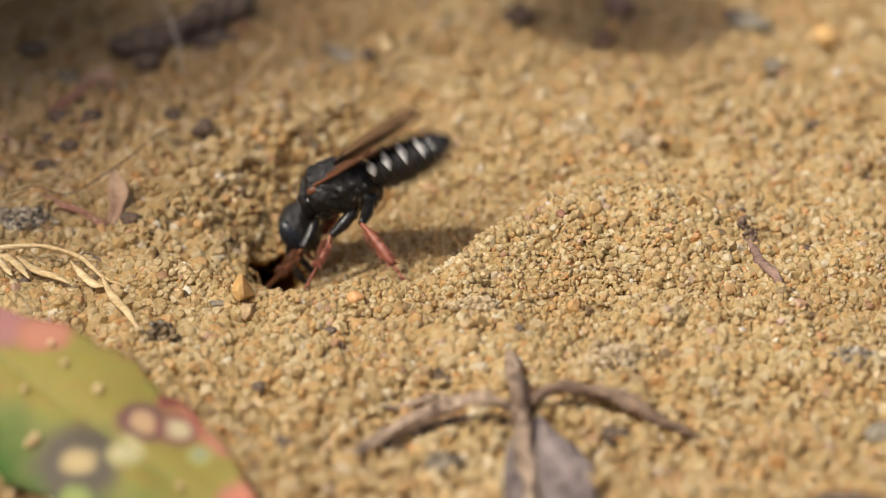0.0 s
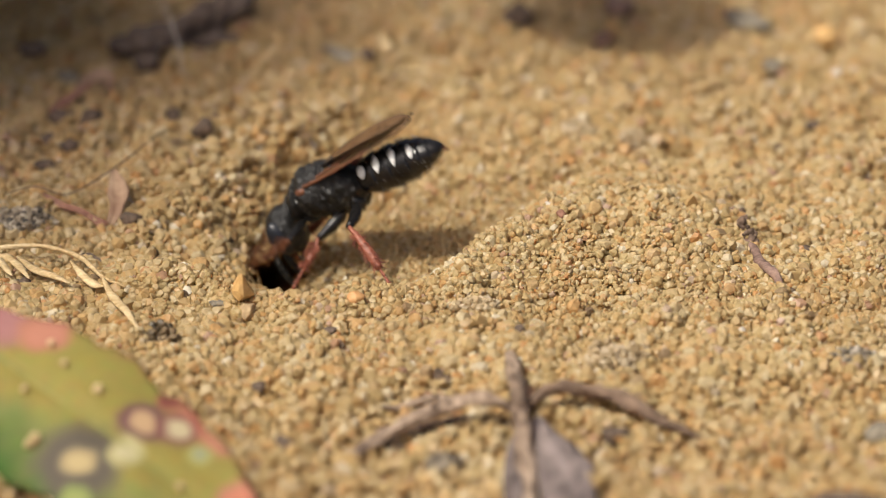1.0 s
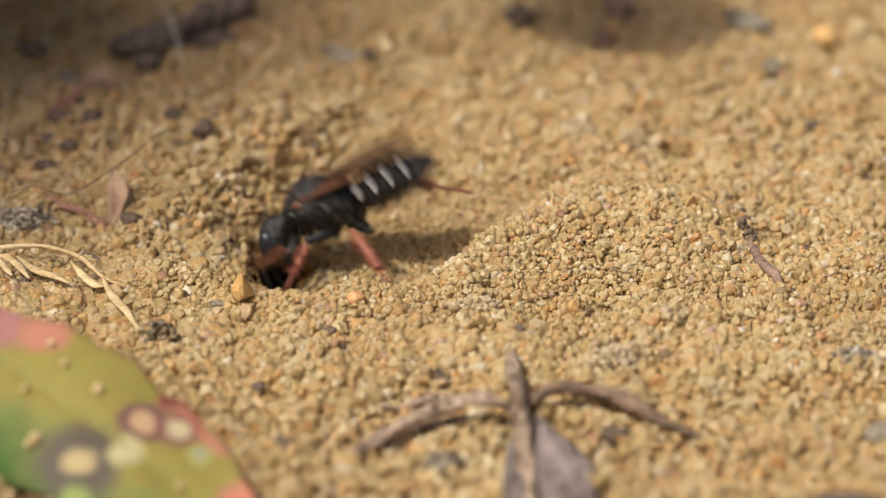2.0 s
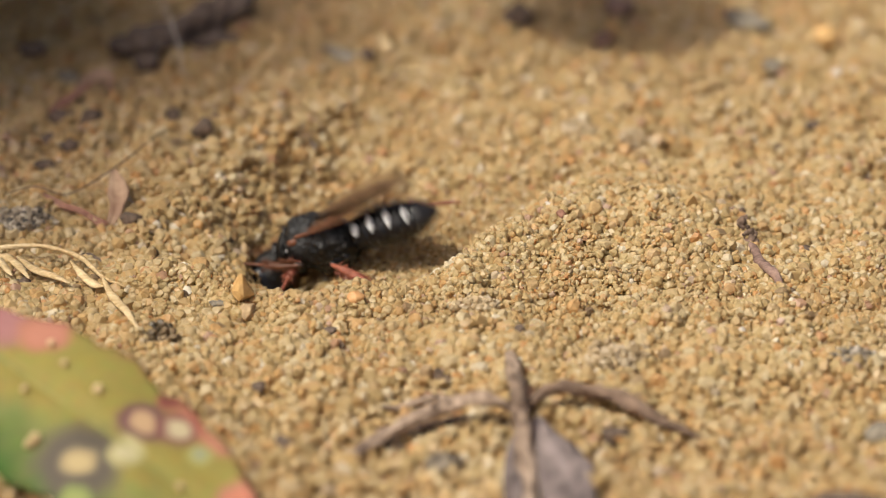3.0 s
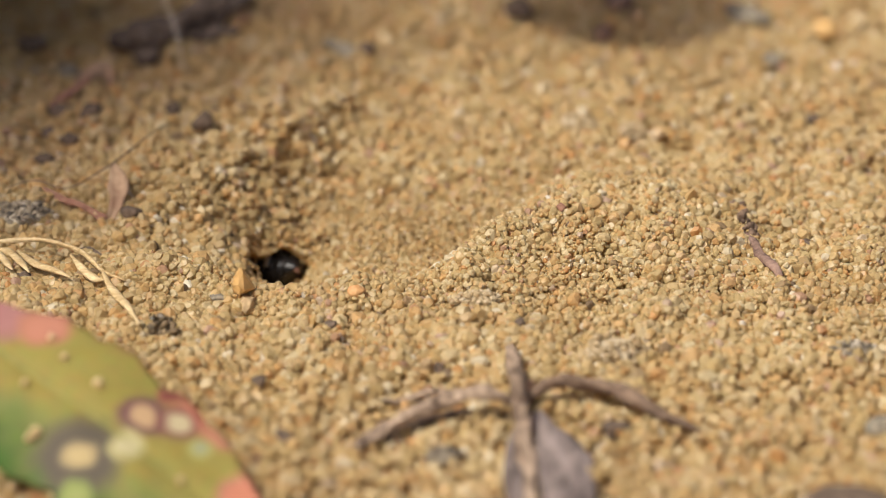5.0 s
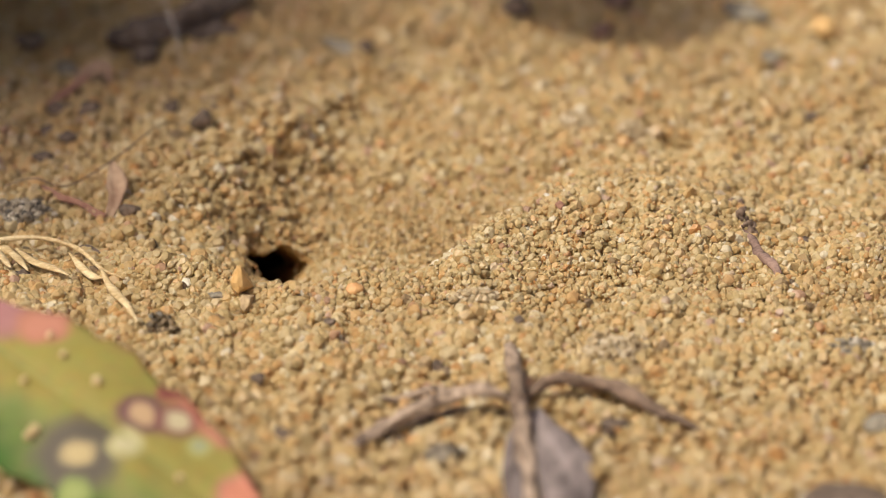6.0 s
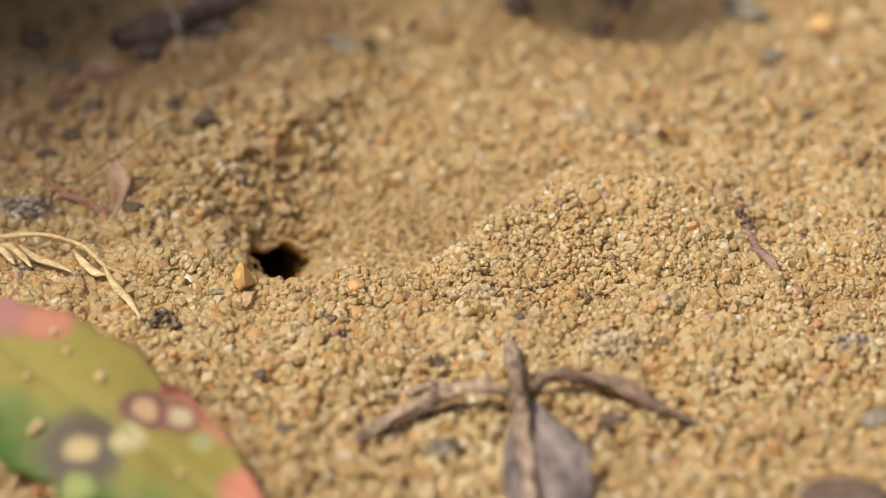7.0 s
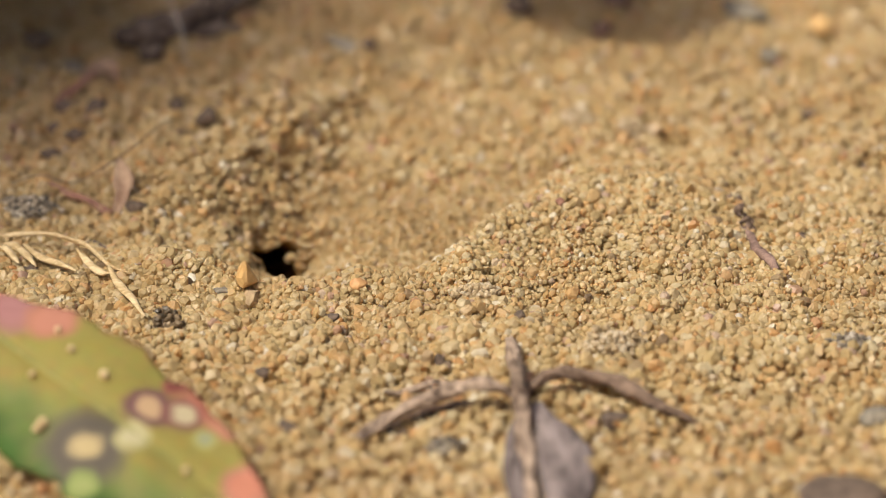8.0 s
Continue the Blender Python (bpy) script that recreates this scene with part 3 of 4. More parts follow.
    pebble("dark_pebble", 17.5, 12.2, (0.36, 0.3, 0.28), CHIP, "small dark pebble on the far sand", 34.2, (0, 0, 0), 0.4, 0.3, 0.0)
    pebble("dark_pebble", 3.2, -8.8, (0.3, 0.26, 0.26), CHIP, "small dark grain behind a dried sprig", 35.1, (0, 0, 0), 0.4, 0.3, 0.0)
    pebble("white_grain", 4.65, 0.9, (0.14, 0.13, 0.13), PALE, "white quartz grain on the ramp", 37.1, (0, 0, 0), 0.3, 0.7, -0.1)
    pebble("white_grain", 12.6, -8.2, (0.22, 0.2, 0.2), PALE, "white quartz grain in the sand", 38.1, (0, 0, 0), 0.3, 0.7, -0.1)
    pebble("red_grain", 5.2, -0.2, (0.24, 0.2, 0.2), RED_LEAF, "reddish grain on the ramp", 39.1, (0, 0, 0), 0.3, 0.7, -0.1)
    clod(-5.9, 9.6, (0.5, 0.4, 0.3), "crumb of caked sand hanging over the pit", 40.1, 90, SAND)


def dried_sprig():
    """A dried sprig: an upright stalk with a grey blade and two curled arms."""
    t = thing("dried_sprig", 3.2, -15.0, gz(3.2, -15.0), "brown dried sprig with curled arms and a grey blade", "dry twig")
    o = Vector((3.2, -15.0, gz(3.2, -15.0)))

    def pts(*p):
        return [Vector((x, y, gz(x, y) + h)) - o for x, y, h in p]
    bm = bmesh.new()
    tube(bm, pts((2.85, -10.9, 0.5), (2.95, -12.9, 0.9), (3.05, -15.6, 1.2), (3.15, -18.4, 1.2), (3.3, -21.4, 0.9), (3.4, -24.4, 0.5)),
         [0.28, 0.32, 0.33, 0.34, 0.38], 16, 0.7, 9, 3.0)
    part("stalk", bm, TWIG, t, "brown weathered stalk")
    bm = bmesh.new()
    tube(bm, pts((3.0, -16.6, 1.2), (1.6, -16.4, 1.35), (0.2, -16.1, 1.35), (-1.4, -16.7, 1.1), (-2.6, -17.4, 0.75), (-3.7, -18.4, 0.25)),
         [0.26, 0.34, 0.40, 0.36, 0.32, 0.14], 16, 0.9, 9, 5.0, 0.75)
    part("curled_arm", bm, TWIG, t, "greyish curled arm")
    # dark brown strip on the sand that stands in for the arm's shadow
    bm = bmesh.new()
    tube(bm, pts((2.6, -16.0, 0.2), (1.2, -15.8, 0.25), (-0.2, -15.7, 0.25), (-1.6, -16.4, 0.2), (-2.6, -17.3, 0.15)), [0.12, 0.22, 0.26, 0.24, 0.08], 12, 0.9, 8, 15.0, 0.5)
    part("arm_shade_strip", bm, BROWN_TWIG, t, "dark strip standing in for the shade under the curled arm")
    bm = bmesh.new()
    tube(bm, pts((0.3, -13.9, 0.4), (-0.6, -13.8, 0.4), (-1.8, -14.1, 0.3), (-2.5, -14.4, 0.2)), [0.12, 0.2, 0.16, 0.06], 8, 0.4, 6, 8.0)
    part("splinter", bm, TWIG, t, "thin split strip")
    bm = bmesh.new()
    tube(bm, pts((3.3, -15.6, 0.4), (4.4, -15.2, 0.95), (5.8, -14.9, 1.05), (7.3, -15.3, 0.85), (8.8, -16.1, 0.45), (10.4, -16.6, 0.15)),
         [0.20, 0.27, 0.26, 0.31, 0.24, 0.09], 16, 0.9, 9, 6.0, 0.85)
    part("curled_arm", bm, BROWN_TWIG, t, "dark brown arched arm")
    grid = []
    for i in range(15):
        s = i / 14
        y = -16.6 - 8.2 * s
        w = 1.75 * math.sin(math.pi * min(1, 0.12 + 0.75 * s)) ** 0.8
        row = []
        for j in range(9):
            u = j / 8
            x = 3.45 + 0.12 * s + w * 1.35 * u + 0.35 * s
            h = 0.75 + 0.7 * math.sin(math.pi * u) * 0.5 - 0.35 * u + 0.28 * noise.noise(Vector((x, y, 4)) * 0.9) + 0.10 * noise.noise(Vector((x, y, 4)) * 2.6)
            row.append(Vector((x, y, gz(x, y) * 0.5 + h)) - o)
        grid.append(row)
    bm = bmesh.new()
    sheet(bm, grid, 0.08)
    part("blade", bm, DEAD_LEAF, t, "grey withered leaf blade")
    grid = []
    for i in range(11):
        s = i / 10
        y = -17.8 - 6.5 * s
        w = 0.7 * math.sin(math.pi * min(1, 0.1 + 0.7 * s)) ** 0.8
        grid.append([Vector((3.0 + 0.15 * s - w * u, y, 0.75 + 0.1 * math.sin(3 * u) - 0.3 * u + 0.1 * noise.noise(Vector((u * 2, y, 9))))) - o for u in (0, 0.25, 0.5, 0.75, 1)])
    bm = bmesh.new()
    sheet(bm, grid, 0.08)
    part("blade", bm, DEAD_LEAF, t, "narrow folded grey blade")


def small_twig():
    t = thing("twig_piece", 14.0, -0.6, gz(14.0, -0.6), "short purplish twig piece half buried in sand", "twig")
    o = Vector((14.0, -0.6, gz(14.0, -0.6)))
    rng = random.Random(41)
    bm = bmesh.new()
    tube(bm, [Vector((x, y, gz(x, y) + h)) - o for x, y, h in ((13.32, -0.8, 0.15), (13.63, -1.7, 0.30), (13.87, -2.8, 0.38), (14.23, -3.8, 0.42), (14.5, -4.9, 0.30))], [0.12, 0.19, 0.21, 0.21, 0.14], 12, 0.7, 7, 2.0)
    part("stem", bm, PURPLE_TWIG, t)
    for _ in range(30):
        bm = bmesh.new()
        k, r = rng.random(), rng.uniform(0.10, 0.22)
        x, y = 13.05 + 0.6 * k + rng.gauss(0, 0.14), 1.8 - 3.2 * k
        stone(bm, Vector((x, y, gz(x, y) + rng.uniform(0.22, 0.42))) - o, (r, r * 1.2, r), x * 7 + y, 0.8, 2, (0, 0, 0), 0.3)
        part("bark_crumb", bm, BROWN_TWIG, t, "dark crumb of bark at the twig's end")
    bm = bmesh.new()
    for _ in range(120):
        k = rng.random()
        x, y = 13.1 + 1.6 * k + rng.gauss(0, 0.28), 1.4 - 6.6 * k + rng.gauss(0, 0.2)
        g = rng.uniform(0.10, 0.20)
        stone(bm, Vector((x, y, gz(x, y) + rng.uniform(0.1, 0.36))) - o, (g, g, g * 0.8), rng.random() * 40, 0.4, 2, (0, 0, 0), 0.5)
    part("stuck_sand", bm, SAND, t, "sand grains stuck to the twig", smooth=False)


def bark_twig():
    o = Vector((-14.0, 21.5, gz(-14.0, 21.5)))
    t = thing("bark_piece", *o, "dark brown broken piece of bark on the bank", "bark")
    bm = bmesh.new()
    tube(bm, [Vector((x, y, gz(x, y) + h)) - o for x, y, h in ((-16.4, 21.3, 0.5), (-14.9, 20.9, 0.7), (-13.2, 22.2, 0.9), (-11.5, 24.2, 1.1), (-9.8, 25.6, 1.1))], [0.45, 0.95, 0.80, 0.95, 0.7], 22, 0.7, 12, 7.0, 0.8)
    part("bark", bm, DARK_TWIG, t)
    bm = bmesh.new()
    stone(bm, Vector((-14.5, 19.8, gz(-14.5, 19.8) + 0.4)) - o, (0.85, 0.8, 0.65), 3.0, 0.6, 3, (10, 20, 90), 0.4)
    part("bark_chunk", bm, DARK_TWIG, t)
    bm = bmesh.new()
    tube(bm, [Vector((x, y, gz(x, y) + h)) - o for x, y, h in ((-12.4, 21.4, 0.4), (-11.6, 21.9, 0.5), (-10.8, 22.4, 0.5), (-10.2, 22.9, 0.4))], [0.3, 0.45, 0.45, 0.25], 16, 0.8, 8, 9.0, 0.7)
    part("bark_strip", bm, DARK_TWIG, t)
    bm = bmesh.new()
    tube(bm, [(-14.1, 23.2, 2.6), (-13.5, 20.9, 2.2), (-12.9, 18.9, 1.4), (-12.7, 18.2, 0.1)], [0.02, 0.038, 0.035, 0.02], 6, 0.1, 8)
    tagged(part("plant_fibre", bm, FIBRE), "fine whitish plant fibre bent over bark", "fibre")


def dry_grass():
    t = thing("dry_grass", -16.5, -2.0, gz(-16.5, -2.0), "pale straw-coloured dry grass with empty husks", "dry grass")
    o = Vector((-16.5, -2.0, gz(-16.5, -2.0)))

    def stalk(name, rows, radii, label="", squash=1.0):
        bm = bmesh.new()
        tube(bm, [Vector((x, y, gz(x, y) + max(0.46, h))) - o for x, y, h in rows], [q * (0.62 if name == "stem" else 0.76) for q in radii], 10, 0.3, 8, 1.0, squash)
        part(name, bm, STRAW, t, label)
    stalk("stem", ((-20.5, -0.7, 1.1), (-19.8, -0.73, 1.1), (-17.73, -1.14, 1.0), (-15.86, -2.3, 0.8), (-14.71, -3.9, 0.7), (-13.65, -5.0, 0.5)), [0.15, 0.17, 0.17, 0.17, 0.14, 0.06], "thin bent straw stem")
    stalk("husk", ((-16.3, -2.2, 0.7), (-15.7, -3.4, 0.7), (-15.08, -4.2, 0.65), (-14.59, -4.67, 0.6)), [0.06, 0.26, 0.28, 0.05], "pale empty husk", 0.6)
    stalk("husk", ((-14.7, -4.1, 0.75), (-14.14, -5.6, 0.65), (-13.5, -6.9, 0.6), (-12.79, -8.8, 0.46)), [0.10, 0.30, 0.24, 0.06], "long pale husk", 0.55)
    stalk("husk", ((-18.75, -1.0, 0.6), (-17.92, -2.4, 0.7), (-16.99, -3.4, 0.6), (-16.1, -4.5, 0.46)), [0.10, 0.30, 0.26, 0.06], "striped brownish husk", 0.55)
    stalk("husk", ((-19.86, -0.6, 0.6), (-19.21, -1.3, 0.6), (-18.52, -2.5, 0.6), (-17.97, -3.5, 0.46)), [0.08, 0.28, 0.26, 0.06], "pale husk", 0.6)
    stalk("husk", ((-19.85, -1.3, 0.5), (-19.5, -2.0, 0.5), (-18.99, -3.0, 0.46), (-18.71, -3.4, 0.46)), [0.08, 0.25, 0.22, 0.05], "short pale husk", 0.6)
    bm = bmesh.new()
    stone(bm, (0, 0, 0), (0.42, 0.34, 0.3), 31.0, 0.5, 3)
    ob = part("dark_pebble", bm, CHIP)
    ob.matrix_basis = pose(-0.0183, -0.0032, (gz(-18.3, -3.2) + 0.1) * 0.001)
    tagged(ob, "blackish crumb under dry grass husks", "soil lump")


PALE_LEAF = two_scale("pale_dry_leaf", (0.26, 0.15, 0.095), (0.46, 0.32, 0.21), 2400, 420, 0.65, 0.3, 0.00006)


def curl(bm, spine, widths, cup, o):
    """A thin dry strip along a spine (x, y, height over the sand), cupped across its width."""
    path = spline([(x, y, gz(x, y) + h) for x, y, h in spine], 6)
    grid = []
    for i, p in enumerate(path):
        t = (path[min(i + 1, len(path) - 1)] - path[max(i - 1, 0)]).normalized()
        side = t.cross(Vector((0, -0.5, 0.86))).normalized()
        lift = side.cross(t)
        f = i / (len(path) - 1) * (len(widths) - 1)
        a = min(int(f), len(widths) - 2)
        w = widths[a] + (widths[a + 1] - widths[a]) * (f - a)
        w *= 1 + 0.25 * noise.noise(p * 1.7)
        grid.append([p + side * (w * u) + lift * (cup * w * u * u + 0.08 * noise.noise(p * 2 + Vector((u, 0, 0)))) - o for u in (-1, -0.5, 0, 0.5, 1)])
    sheet(bm, grid, 0.06)


def red_scrap():
    o = Vector((-15.8, 2.6, gz(-15.8, 2.6)))
    t = thing("red_leaf_scrap", *o, "curled reddish dry leaf scrap on the sand", "leaf scrap")
    bm = bmesh.new()
    curl(bm, ((-18.2, 4.3, 0.35), (-17.2, 3.7, 0.45), (-16.3, 3.1, 0.4), (-15.2, 2.4, 0.3)), [0.08, 0.22, 0.17, 0.22], 0.5, o)
    part("strip", bm, RED_LEAF, t)
    bm = bmesh.new()
    curl(bm, ((-14.95, 2.5, 0.25), (-14.7, 3.2, 0.55), (-14.7, 4.2, 0.8), (-15.0, 5.4, 0.9)), [0.20, 0.36, 0.50, 0.18], 0.5, o)
    part("lobe", bm, PALE_LEAF, t, "pale upright lobe of dry leaf")
    o = Vector((-17.2, 15.8, gz(-17.2, 15.8)))
    t = thing("pink_leaf_scrap", *o, "pinkish curled leaf scrap in the shade", "leaf scrap")
    bm = bmesh.new()
    curl(bm, ((-18.9, 13.0, 0.35), (-18.2, 13.4, 0.45), (-17.5, 14.6, 0.5), (-16.9, 15.8, 0.6)), [0.08, 0.26, 0.22, 0.12], 0.5, o)
    part("strip", bm, RED_LEAF, t)
    bm = bmesh.new()
    curl(bm, ((-17.9, 16.2, 0.4), (-17.0, 16.9, 0.6), (-16.4, 17.3, 0.6), (-16.0, 16.0, 0.35)), [0.15, 0.45, 0.5, 0.15], 0.5, o)
    part("lobe", bm, PALE_LEAF, t, "pale pink lobe of dry leaf")
    bm = bmesh.new()
    tube(bm, [(x, y, gz(x, y) + h) for x, y, h in ((-19.8, 3.9, 0.5), (-18.4, 3.6, 0.8), (-16.9, 3.9, 1.0), (-14.8, 5.4, 1.1), (-13.0, 8.6, 0.9), (-12.2, 10.4, 0.4))], [0.02, 0.035, 0.035, 0.03, 0.02], 6, 0.1, 8)
    tagged(part("fine_rootlet", bm, BROWN_TWIG), "fine dark rootlet arched over the bank", "rootlet")


RIB = two_scale("leaf_rib", (0.16, 0.18, 0.05), (0.30, 0.27, 0.08), 2000, 500, 0.6, 0.3, 0.00004)


def leaf_material():
    m, n, l, b = material("spotted_leaf", 0.65, 0.15)
    tc = n.new("ShaderNodeTexCoord")
    big = noise_tex(n, l, 210, 3, 0.5)
    fine = noise_tex(n, l, 1500, 4, 0.6)
    r = ramp(n, [(0.24, (0.057, 0.119, 0.022)), (0.37, (0.194, 0.220, 0.066)), (0.49, (0.299, 0.251, 0.066))])
    half = n.new("ShaderNodeAttribute")
    half.attribute_name = "across"
    l.new(mix(n, l, "MIX", 0.5, big.outputs["Fac"], half.outputs["Fac"]), r.inputs[0])
    col = mix(n, l, "MULTIPLY", 0.35, r.outputs[0], fine.outputs["Color"])

    def dist(x, y):
        d = n.new("ShaderNodeVectorMath")
        d.operation = "DISTANCE"
        w = n.new("ShaderNodeVectorMath")
        w.operation = "MULTIPLY_ADD"
        w.inputs[1].default_value, w.inputs[2].default_value = (0.0009,) * 3, (-0.00045,) * 3
        l.new(fine_w.outputs["Color"], w.inputs[0])
        a = n.new("ShaderNodeVectorMath")
        l.new(tc.outputs["Object"], a.inputs[0])
        l.new(w.outputs[0], a.inputs[1])
        f = n.new("ShaderNodeVectorMath")
        f.operation = "MULTIPLY"
        f.inputs[1].default_value = (1, 1, 0)
        l.new(a.outputs[0], f.inputs[0])
        l.new(f.outputs[0], d.inputs[0])
        d.inputs[1].default_value = (x * 0.001, y * 0.001, 0)
        return d.outputs["Value"]
    fine_w = noise_tex(n, l, 700, 2, 0.5)

    def spot(col, x, y, r0, r1, inner, outer):
        mr = n.new("ShaderNodeMapRange")
        mr.inputs["From Max"].default_value = r1 * 0.001
        l.new(dist(x, y), mr.inputs[0])
        q = r0 / r1
        f = ramp(n, [(0.0, (1, 1, 1)), (max(q, 0.6), (1, 1, 1)), (1.0, (0, 0, 0))])
        c = ramp(n, [(max(0.0, q - 0.12), inner), (q + 0.08, outer)])
        l.new(mr.outputs[0], f.inputs[0])
        l.new(mr.outputs[0], c.inputs[0])
        return mix(n, l, "MIX", f.outputs[0], col, c.outputs[0])
    for args in LEAF_SPOTS:
        col = spot(col, *args)
    # reddened margin
    at = n.new("ShaderNodeAttribute")
    at.attribute_name = "margin"
    mr = ramp(n, [(0.88, (0, 0, 0)), (1.0, (0.5, 0.5, 0.5))])
    blot = noise_tex(n, l, 420, 3, 0.6)
    low = n.new("ShaderNodeMath")
    low.operation = "MULTIPLY_ADD"
    low.inputs[1].default_value, low.inputs[2].default_value = 0.7, -0.35
    l.new(blot.outputs["Fac"], low.inputs[0])
    add = n.new("ShaderNodeMath")
    l.new(at.outputs["Fac"], add.inputs[0])
    l.new(low.outputs[0], add.inputs[1])
    l.new(add.outputs[0], mr.inputs[0])
    l.new(mix(n, l, "MIX", mr.outputs[0], col, (0.42, 0.14, 0.10)), b.inputs["Base Color"])
    bump(n, l, b, fine.outputs["Fac"], 0.0001, 0.5)
    return m


# spots of the leaf: place on its blade, radii of core and halo, core and halo colour
LEAF_SPOTS = [
    (-1.2, -2.6, 0.62, 2.2, (0.42, 0.33, 0.17), (0.10, 0.085, 0.065)),
    (-4.6, 4.4, 0.8, 1.5, (0.336, 0.160, 0.151), (0.302, 0.151, 0.126)),
    (-2.9, 3.9, 0.8, 1.4, (0.420, 0.185, 0.126), (0.386, 0.168, 0.109)),
    (3.4, -0.3, 0.7, 1.3, (0.437, 0.176, 0.109), (0.386, 0.160, 0.101)),
    (4.3, -1.2, 0.6, 1.0, (0.437, 0.202, 0.126), (0.386, 0.176, 0.109)),
    (1.3, -0.75, 0.55, 1.25, (0.437, 0.294, 0.168), (0.143, 0.071, 0.071)),
    (2.6, -1.0, 0.5, 1.0, (0.454, 0.378, 0.235), (0.202, 0.092, 0.076)),
    (2.2, 0.5, 0.3, 0.7, (0.168, 0.050, 0.042), (0.252, 0.092, 0.067)),
    (5.3, -4.4, 0.8, 1.4, (0.462, 0.185, 0.118), (0.386, 0.168, 0.118)),
    (0.6, -2.2, 0.45, 0.9, (0.437, 0.386, 0.227), (0.353, 0.319, 0.151)),
    (3.5, -2.1, 0.3, 0.6, (0.277, 0.286, 0.168), (0.319, 0.302, 0.109)),
    (-1.2, -4.4, 0.3, 0.8, (0.252, 0.286, 0.101), (0.218, 0.260, 0.084)),
]


def spotted_leaf():
    """A broad fallen leaf, propped up on its far side, with a sunken midrib and a partly reddened edge."""
    t = thing("fallen_leaf", -12.9, -19.69, 3.12, "green and yellow fallen leaf with red edges and brown spots", "leaf")
    t.matrix_basis = pose(-0.01290, -0.01969, 0.00312, 23.9, 0, 0)
    root, ax, up = Vector((-2.3, 0.6, 0)), Vector((0.758, -0.652, 0)), Vector((0.652, 0.758, 0))
    grid, marg, across = [], [], []
    ni, nj = 49, 25
    for i in range(ni):
        s = i / (ni - 1)
        al = -7.4 + 18.8 * s
        w = max(0.004, 1 - ((al - 2.0) / 9.45) ** 2) ** 0.9 * (1 + 0.035 * math.sin(al * 2.1) + 0.02 * math.sin(al * 5.3 + 1) - 0.10 * math.exp(-((al - 3.0) / 0.7) ** 2))
        row = []
        for j in range(nj):
            u = j / (nj - 1) * 2 - 1
            h = -0.45 * abs(u) ** 2 * w - 0.16 * math.exp(-(u / 0.09) ** 2) + 0.16 * math.sin(al * 0.5 + u * 2) + 0.05 * math.sin(al * 1.9 - abs(u) * 7)
            row.append(root + ax * al + up * (u * w * (3.4 if u > 0 else 3.9)) + Vector((0, 0, h)))
            across.append(0.5 + 0.5 * u)
            marg.append(max(u, 0.75 * abs(u), abs(2 * s - 1) ** 2))
        grid.append(row)
    bm = bmesh.new()
    sheet(bm, grid, 0.12)
    ob = part("blade", bm, leaf_material(), t)
    at = ob.data.attributes.new("margin", "FLOAT", "POINT")
    at.data.foreach_set("value", (marg + marg))
    at = ob.data.attributes.new("across", "FLOAT", "POINT")
    at.data.foreach_set("value", (across + across))
    bm = bmesh.new()
    tube(bm, [grid[i][12] + Vector((0, 0, 0.02)) for i in range(0, ni, 4)], [0.09, 0.07, 0.04], 8, 0.1, 4, 0, 0.5)
    part("midrib", bm, RIB, t, "yellow-green midrib")
    rng = random.Random(5)
    bm = bmesh.new()
    for _ in range(9):
        i, j = rng.randrange(6, ni - 8), rng.randrange(5, nj - 3)
        stone(bm, grid[i][j] + Vector((0, 0, 0.12)), (rng.uniform(0.14, 0.26),) * 3, rng.random() * 50, 0.3, 1)
    g = part("sand_grains", bm, STRAW)
    g.matrix_basis = t.matrix_basis.copy()
    tagged(g, "loose sand grains lying on the leaf", "sand", kind="stuff")


pebbles()
dried_sprig()
small_twig()
bark_twig()
dry_grass()
red_scrap()
spotted_leaf()


# ---- the digging wasp: the root is its waist, head towards -x, near side -y ----
def wasp_material(name, base, rough, spec, scale, relief):
    m, n, l, b = material(name, rough, spec)
    t = noise_tex(n, l, scale, 4, 0.6)
    r = ramp(n, [(0.3, tuple(c * 0.75 for c in base)), (0.7, tuple(min(0.9, c * 1.3) for c in base))])
    l.new(t.outputs["Fac"], r.inputs[0])
    l.new(r.outputs[0], b.inputs["Base Color"])
    bump(n, l, b, t.outputs["Fac"], relief, 0.6)
    return m


BLACK_DULL = wasp_material("black_cuticle_dull", (0.010, 0.0095, 0.0092), 0.36, 0.5, 3400, 0.00035)
BLACK_SHINY = wasp_material("black_cuticle_shiny", (0.011, 0.010, 0.010), 0.22, 0.5, 9000, 0.00002)
EYE = wasp_material("compound_eye", (0.012, 0.014, 0.020), 0.30, 0.5, 26000, 0.000008)
ORANGE = wasp_material("orange_cuticle", (0.27, 0.085, 0.050), 0.36, 0.5, 4200, 0.00014)
CREAM = wasp_material("cream_mark", (0.86, 0.85, 0.80), 0.35, 0.3, 9000, 0.00001)
HAIR = wasp_material("pale_hair", (0.25, 0.22, 0.18), 0.5, 0.3, 9000, 0.00001)
VEIN = wasp_material("wing_vein", (0.15, 0.055, 0.025), 0.4, 0.4, 6000, 0.00001)


def wing_material():
    m, n, l, b = material("smoky_wing", 0.42, 0.25)
    t = noise_tex(n, l, 1500, 4, 0.6)
    r = ramp(n, [(0.3, (0.09, 0.046, 0.02)), (0.7, (0.19, 0.11, 0.055))])
    l.new(t.outputs["Fac"], r.inputs[0])
    l.new(r.outputs[0], b.inputs["Base Color"])
    b.inputs["Alpha"].default_value = 0.74
    bump(n, l, b, t.outputs["Fac"], 0.00006, 0.6)
    return m


WING = wing_material()


